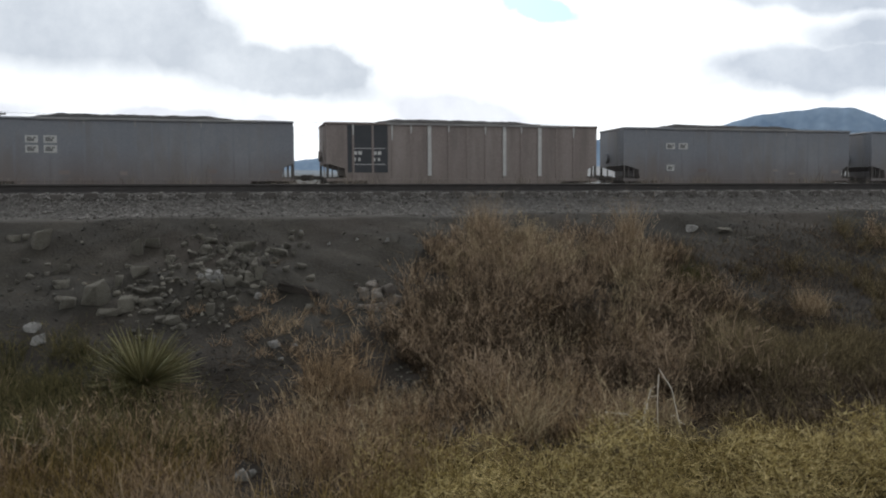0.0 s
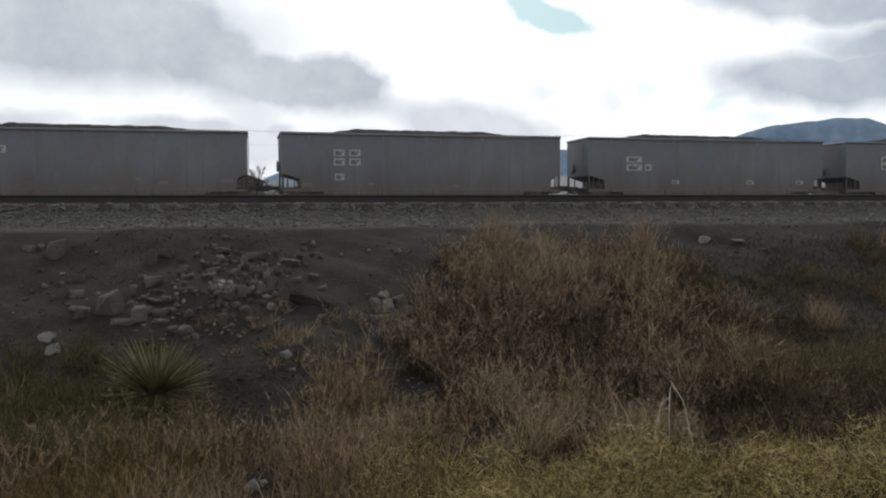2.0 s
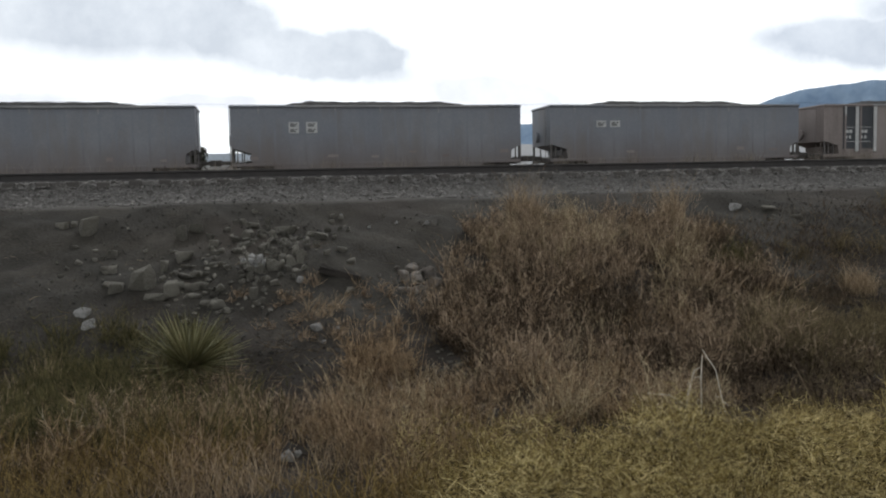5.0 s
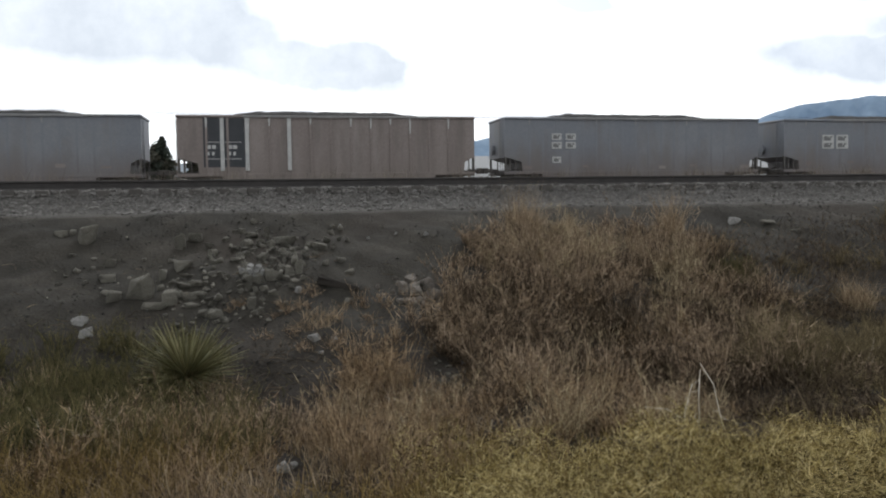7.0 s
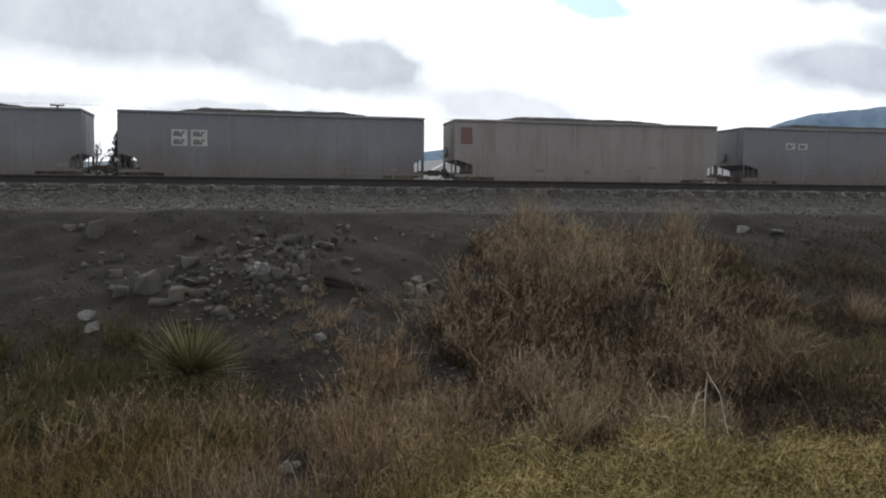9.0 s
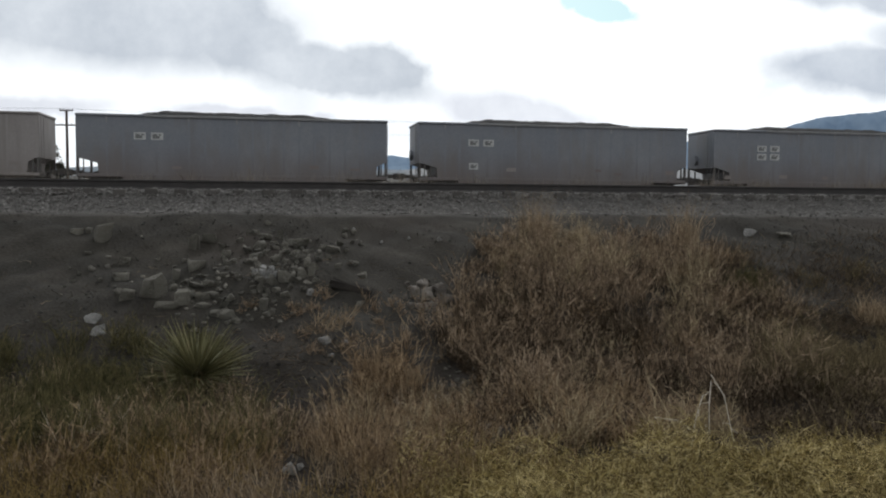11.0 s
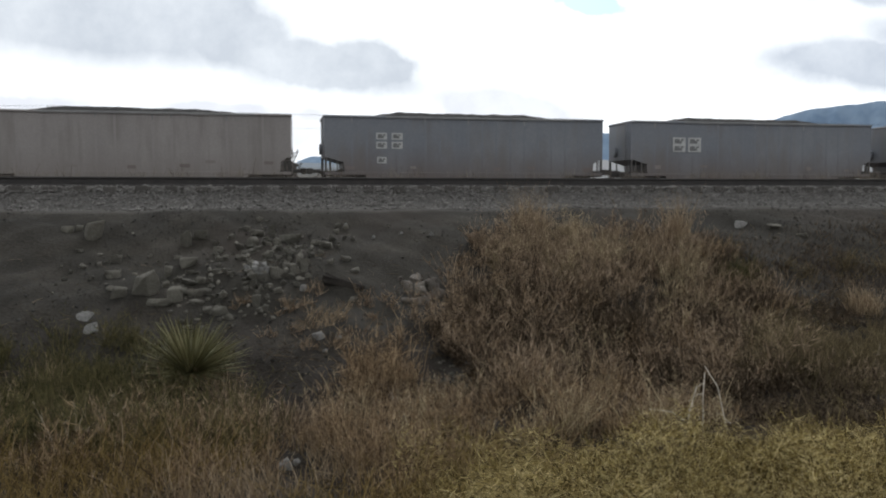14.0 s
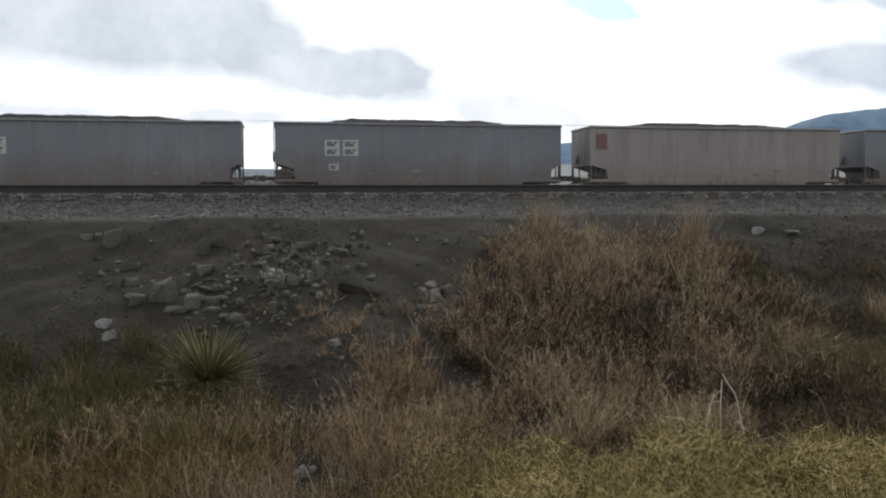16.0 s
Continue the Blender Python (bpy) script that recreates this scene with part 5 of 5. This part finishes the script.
done = {}
build_plants()
tuft("grass_tuft", 7.2, 13.9, 0.2, 1.1, 420, M_TAN_GRASS, "tall pale grass tuft above the weeds", 1, 0.2, 0.25)
tuft("grass_tuft", 4.6, 14.4, 0.34, 1.1, 560, M_TAN_GRASS, "tall tan grass tuft at the top of the patch", 2, 0.3, 0.3)
tuft("grass_tuft", 8.45, 10.55, 0.24, 0.55, 420, M_TAN_GRASS, "pale yellow-tan grass tuft on the bank", 3, 0.35, 0.25)
tuft("grass_tuft", 0.7, 10.9, 0.3, 0.32, 260, M_TAN_GRASS, "low tan grass tuft beside the rocks", 4, 0.5, 0.4)
tuft("grass_tuft", -2.2, 8.9, 0.12, 0.5, 120, M_TAN_GRASS, "thin pale grass tuft among olive weeds", 6, 0.2, 0.2)
for k, (x, y, r, h, n) in enumerate(((5.35, 7.9, 0.5, 0.72, 80), (6.1, 8.3, 0.55, 0.75, 80), (7.0, 8.5, 0.55, 0.72, 72), (7.9, 9.0, 0.5, 0.62, 56), (6.5, 9.6, 0.5, 0.55, 56))):
    bush("sagebrush", x, y, r, h, n, M_SAGE, "grey-green sagebrush in the ditch behind the straw", 7 + k, 0.007)
bush("sagebrush", 7.15, 11.7, 0.4, 0.5, 40, M_OLIVE, "dark olive bush at the edge of the weed patch", 9, 0.009)
build_yucca(-0.86, 9.3)
build_stalks()


# ---- beyond the railway ----
def crown_mesh(name, centres, radii, per, size, mat, seed):
    """A crown of many small leaf faces gathered in uneven clumps."""
    rng = np.random.default_rng(seed)
    v, f = [], []
    for (cx, cy, cz), r in zip(centres, radii):
        p = rng.normal(0, 0.45, (per, 3)) * r + (cx, cy, cz)
        u = unit(rng.normal(0, 1, (per, 3)))
        w = unit(np.cross(u, rng.normal(0, 1, (per, 3))))
        s = size * rng.uniform(0.5, 1.4, (per, 1))
        k = len(v) and sum(len(q) for q in v)
        v.append(np.stack([p - u * s - w * s * 0.4, p + u * s - w * s * 0.3, p + w * s * 0.8], 1).reshape(-1, 3))
        f.append(np.arange(per * 3).reshape(-1, 3) + k)
    return quick_mesh(name, np.concatenate(v), np.concatenate(f), mat)


def at(az, dist):
    x, y = dist * math.sin(radians(az)), dist * math.cos(radians(az))
    return x, y, float(ground_z(x, y))


def build_pine(az, dist, top, width, seed, label):
    x, y, z = at(az, dist)
    tree = tagged(new("pine_tree"), label, "tree")
    tree.location = (x, y, z)
    h = top + 1.6 - z
    rng = np.random.default_rng(seed)
    bm = bmesh.new()
    tube(bm, (0, 0, -0.2), (0, 0, h * 0.97), 0.16, 0.02, 8)
    cs, rs = [], []
    k = 0
    zz = h * 0.12
    while zz < h:
        f = 1 - (zz - h * 0.12) / (h * 0.9)
        for q in range(6):
            a = rng.uniform(0, 2 * math.pi)
            reach = width / 2 * f * rng.uniform(0.75, 1.15)
            tip = Vector((reach * math.cos(a), reach * math.sin(a), zz - 0.12 * reach))
            tube(bm, (0, 0, zz), tip, 0.03, 0.008, 5)
            for s in (0.35, 0.65, 0.95):
                cs.append(tuple(Vector((0, 0, zz)).lerp(tip, s)))
                rs.append(0.16 + 0.22 * f)
        zz += h * 0.055
    part("trunk", bm, M_BARK, tree)
    part("crown", crown_mesh("crown", cs, rs, 22, 0.13, M_PINE, seed), None, tree)


def build_broad_tree(az, dist, top, width, seed, label, leaves=60, name="tree"):
    x, y, z = at(az, dist)
    tree = tagged(new(name), label, "tree")
    tree.location = (x, y, z)
    h = top + 1.6 - z
    rng = np.random.default_rng(seed)
    bm = bmesh.new()
    tips = []

    def grow(p, d, length, r, depth):
        q = p + d * length
        tube(bm, p, q, r, r * 0.65, 6 if depth < 2 else 4)
        if depth >= 4:
            tips.append(q)
            return
        for _ in range(3 if depth else 5):
            dd = (d + Vector(rng.normal(0, 0.55, 3)) * Vector((width / h, width / h, 0.5)).length * 0.8).normalized()
            dd.z = max(dd.z, 0.05)
            grow(q, dd.normalized(), length * rng.uniform(0.62, 0.85), r * 0.6, depth + 1)

    grow(Vector((0, 0, -0.1)), Vector((0, 0, 1)), h * 0.26, 0.12, 0)
    tall = max(t.z for t in tips)
    for v in bm.verts:
        v.co.z *= h / tall
    part("trunk", bm, M_BARK, tree)
    if leaves:
        cs = [(t.x, t.y, t.z * h / tall) for t in tips[::2]]
        for _ in range(70):
            f = rng.uniform(0.1, 0.98)
            r = width / 2 * (1.0 - 0.75 * f ** 2) * rng.uniform(0.2, 1.0)
            a = rng.uniform(0, 2 * math.pi)
            cs.append((r * math.cos(a), r * math.sin(a), f * h))
        part("crown", crown_mesh("crown", cs, [0.42] * len(cs), max(6, leaves // 3), 0.17, M_LEAF, seed), None, tree)


build_pine(-9.35, 92, 7.3, 4.4, 1, "dark green conifer behind the train")
build_pine(-6.35, 88, 6.2, 3.4, 2, "dark bushy conifer behind the train")
build_broad_tree(-6.7, 89, 5.3, 3.0, 2, "dark dense tree behind the train", 90)
build_broad_tree(-7.7, 90, 4.6, 2.2, 12, "low dark bush beside the conifers", 60, "shrub")
build_broad_tree(-14.0, 96, 5.4, 3.0, 6, "dark leafy tree beside the utility pole", 60)
build_broad_tree(-4.3, 90, 4.0, 1.6, 3, "low dark bush behind the train", 60, "shrub")
build_broad_tree(1.4, 95, 5.3, 2.6, 4, "bare grey shrub behind the train", 0, "bare_tree")
build_broad_tree(-10.9, 90, 5.2, 1.6, 5, "bare grey tree behind the train", 0, "bare_tree")


def build_pole():
    x, y, z = at(-13.06, 95)
    pole = tagged(new("utility_pole"), "weathered wooden utility pole with two crossarms", "utility pole")
    pole.location = (x, y, z)
    top = 9.05 + 1.6 - z
    bm = bmesh.new()
    tube(bm, (0, 0, -0.3), (0, 0, top), 0.17, 0.12, 10)
    part("shaft", bm, M_POLE, pole)
    for zc, half in ((top - 0.05, 0.66), (top - 1.55, 1.25)):
        bm = bmesh.new()
        box(bm, -half, half, -0.2, -0.08, zc - 0.07, zc + 0.07, 0.01)
        arm = part("crossarm", bm, M_POLE, pole)
        for u in (-0.92, -0.4, 0.4, 0.92):
            bm = bmesh.new()
            tube(bm, (u * half, -0.14, zc + 0.07), (u * half, -0.14, zc + 0.22), 0.04, 0.03, 7)
            part("insulator", bm, M_WIRE, arm)
    return x, y, z + top


def build_wires(x, y, z):
    """Cables sagging away to both sides."""
    line = tagged(new("overhead_wires"), "thin overhead wires behind the train", "wires")
    for dz, dy in ((0.2, 0.0), (0.2, 0.9), (-1.3, 0.3)):
        for x1 in (x - 75, x + 75, x + 150):
            x0 = x if x1 != x + 150 else x + 75
            bm = bmesh.new()
            rings = []
            for i in range(25):
                s = i / 24
                c = Vector((x0 + (x1 - x0) * s, y - 0.14 + dy, z + dz - 2.0 * s * (1 - s)))
                rings.append([bm.verts.new(c + Vector((0, 0.008 * math.cos(t), 0.008 * math.sin(t)))) for t in (0, 2.1, 4.2)])
            for a, b in zip(rings, rings[1:]):
                for i in range(3):
                    bm.faces.new((a[i], a[(i + 1) % 3], b[(i + 1) % 3], b[i]))
            part("wire", bm, M_WIRE, line)


build_wires(*build_pole())


def build_house(az, dist, width, eaves, ridge, wall, roof, label, flat=0.0, windows=True):
    """flat: share of the width that the ridge takes (a hipped roof seen from its long side)."""
    x, y, z = at(az, dist)
    house = tagged(new("house"), label, "house")
    house.matrix_basis = pose(x, y, z)
    e, r, w, d = eaves + 1.6 - z, ridge + 1.6 - z, width / 2, width * 0.7
    u = w * flat + 0.01
    bm = bmesh.new()
    extrude_xz(bm, [(-w, -0.3), (w, -0.3), (w, e), (u, r), (-u, r), (-w, e)], -d / 2, d / 2)
    part("wall", bm, wall, house)
    drop = 0.3 * (r - e) / (w - u)
    for s in (-1, 1):
        bm = bmesh.new()
        extrude_xz(bm, [(s * (w + 0.3), e - drop), (s * u, r), (s * u, r + 0.14), (s * (w + 0.3), e - drop + 0.14)], -d / 2 - 0.3, d / 2 + 0.3)
        part("roof", bm, roof, house)
    if flat:
        bm = bmesh.new()
        extrude_xz(bm, [(-w - 0.3, e - drop), (w + 0.3, e - drop), (u, r), (-u, r)], -d / 2 - 0.34, -d / 2 - 0.04)
        extrude_xz(bm, [(-u, r), (u, r), (u, r + 0.14), (-u, r + 0.14)], -d / 2 - 0.3, d / 2 + 0.3)
        part("roof", bm, roof, house)
    for q in (-0.5, 0.5) if windows else ():
        bm = bmesh.new()
        box(bm, q * w - 0.45, q * w + 0.45, -d / 2 - 0.03, -d / 2 + 0.02, e * 0.45, e * 0.45 + 1.1)
        win = part("window", bm, M_WHITE, house)
        bm = bmesh.new()
        box(bm, q * w - 0.38, q * w + 0.38, -d / 2 - 0.035, -d / 2 - 0.031, e * 0.45 + 0.07, e * 0.45 + 1.03)
        part("pane", bm, M_GLASS, win)


build_house(12.1, 120, 5.2, 3.7, 5.1, M_HOUSE, M_ROOF, "white house with a pale metal roof")
build_house(0.6, 110, 4.6, 3.9, 4.6, M_HOUSE_DARK, M_ROOF_DARK, "low brown house with a dark hipped roof", 0.3, False)


# ---- movement ----
SPEED, X_START = 17.506, -3.74
LAG = {0.0: 0.151, 0.5: 0.12, 1.0: -0.039, 1.5: -0.138, 2.0: 0.282, 2.5: 0.176, 3.0: 0.048, 3.5: -0.091, 6.0: -0.087, 6.5: -0.2, 7.0: -0.261, 7.5: -0.399, 8.0: -0.428, 8.5: 0.037,
       11.0: -0.302, 11.5: 0.293, 12.0: 0.151, 12.5: 0.138, 13.0: 0.031, 13.5: 0.018, 14.0: -0.069, 14.5: -0.084, 15.0: 0.479, 15.5: 0.45, 16.0: 0.422}


def motions():
    for car, number in TRAIN:
        walk(car, [(t, pose(X_START + PITCH * number - SPEED * t - lag, TRACK_Y, RAIL_Z)) for t, lag in LAG.items()])
    # the wheels roll without slipping; alike wheelsets share one set of keys
    turns = SPEED / 0.46 * 180 / math.pi
    times = [k / FPS for k in range(16 * FPS + 1)]
    models = {}
    for ob in [o for car, _ in TRAIN for part_ in car.children for o in part_.children if o.name.startswith("wheelset")]:
        side = round(ob.location.x, 2)
        if side not in models:
            at_x = ob.location.x
            walk(ob, [(t, pose(at_x, 0, 0.46, 0, -turns * t, 0)) for t in times])
            models[side] = ob
        else:
            keys = models[side].animation_data
            ob.rotation_mode = "QUATERNION"
            data = ob.animation_data_create()
            data.action = keys.action
            data.action_slot = keys.action_slot


motions()
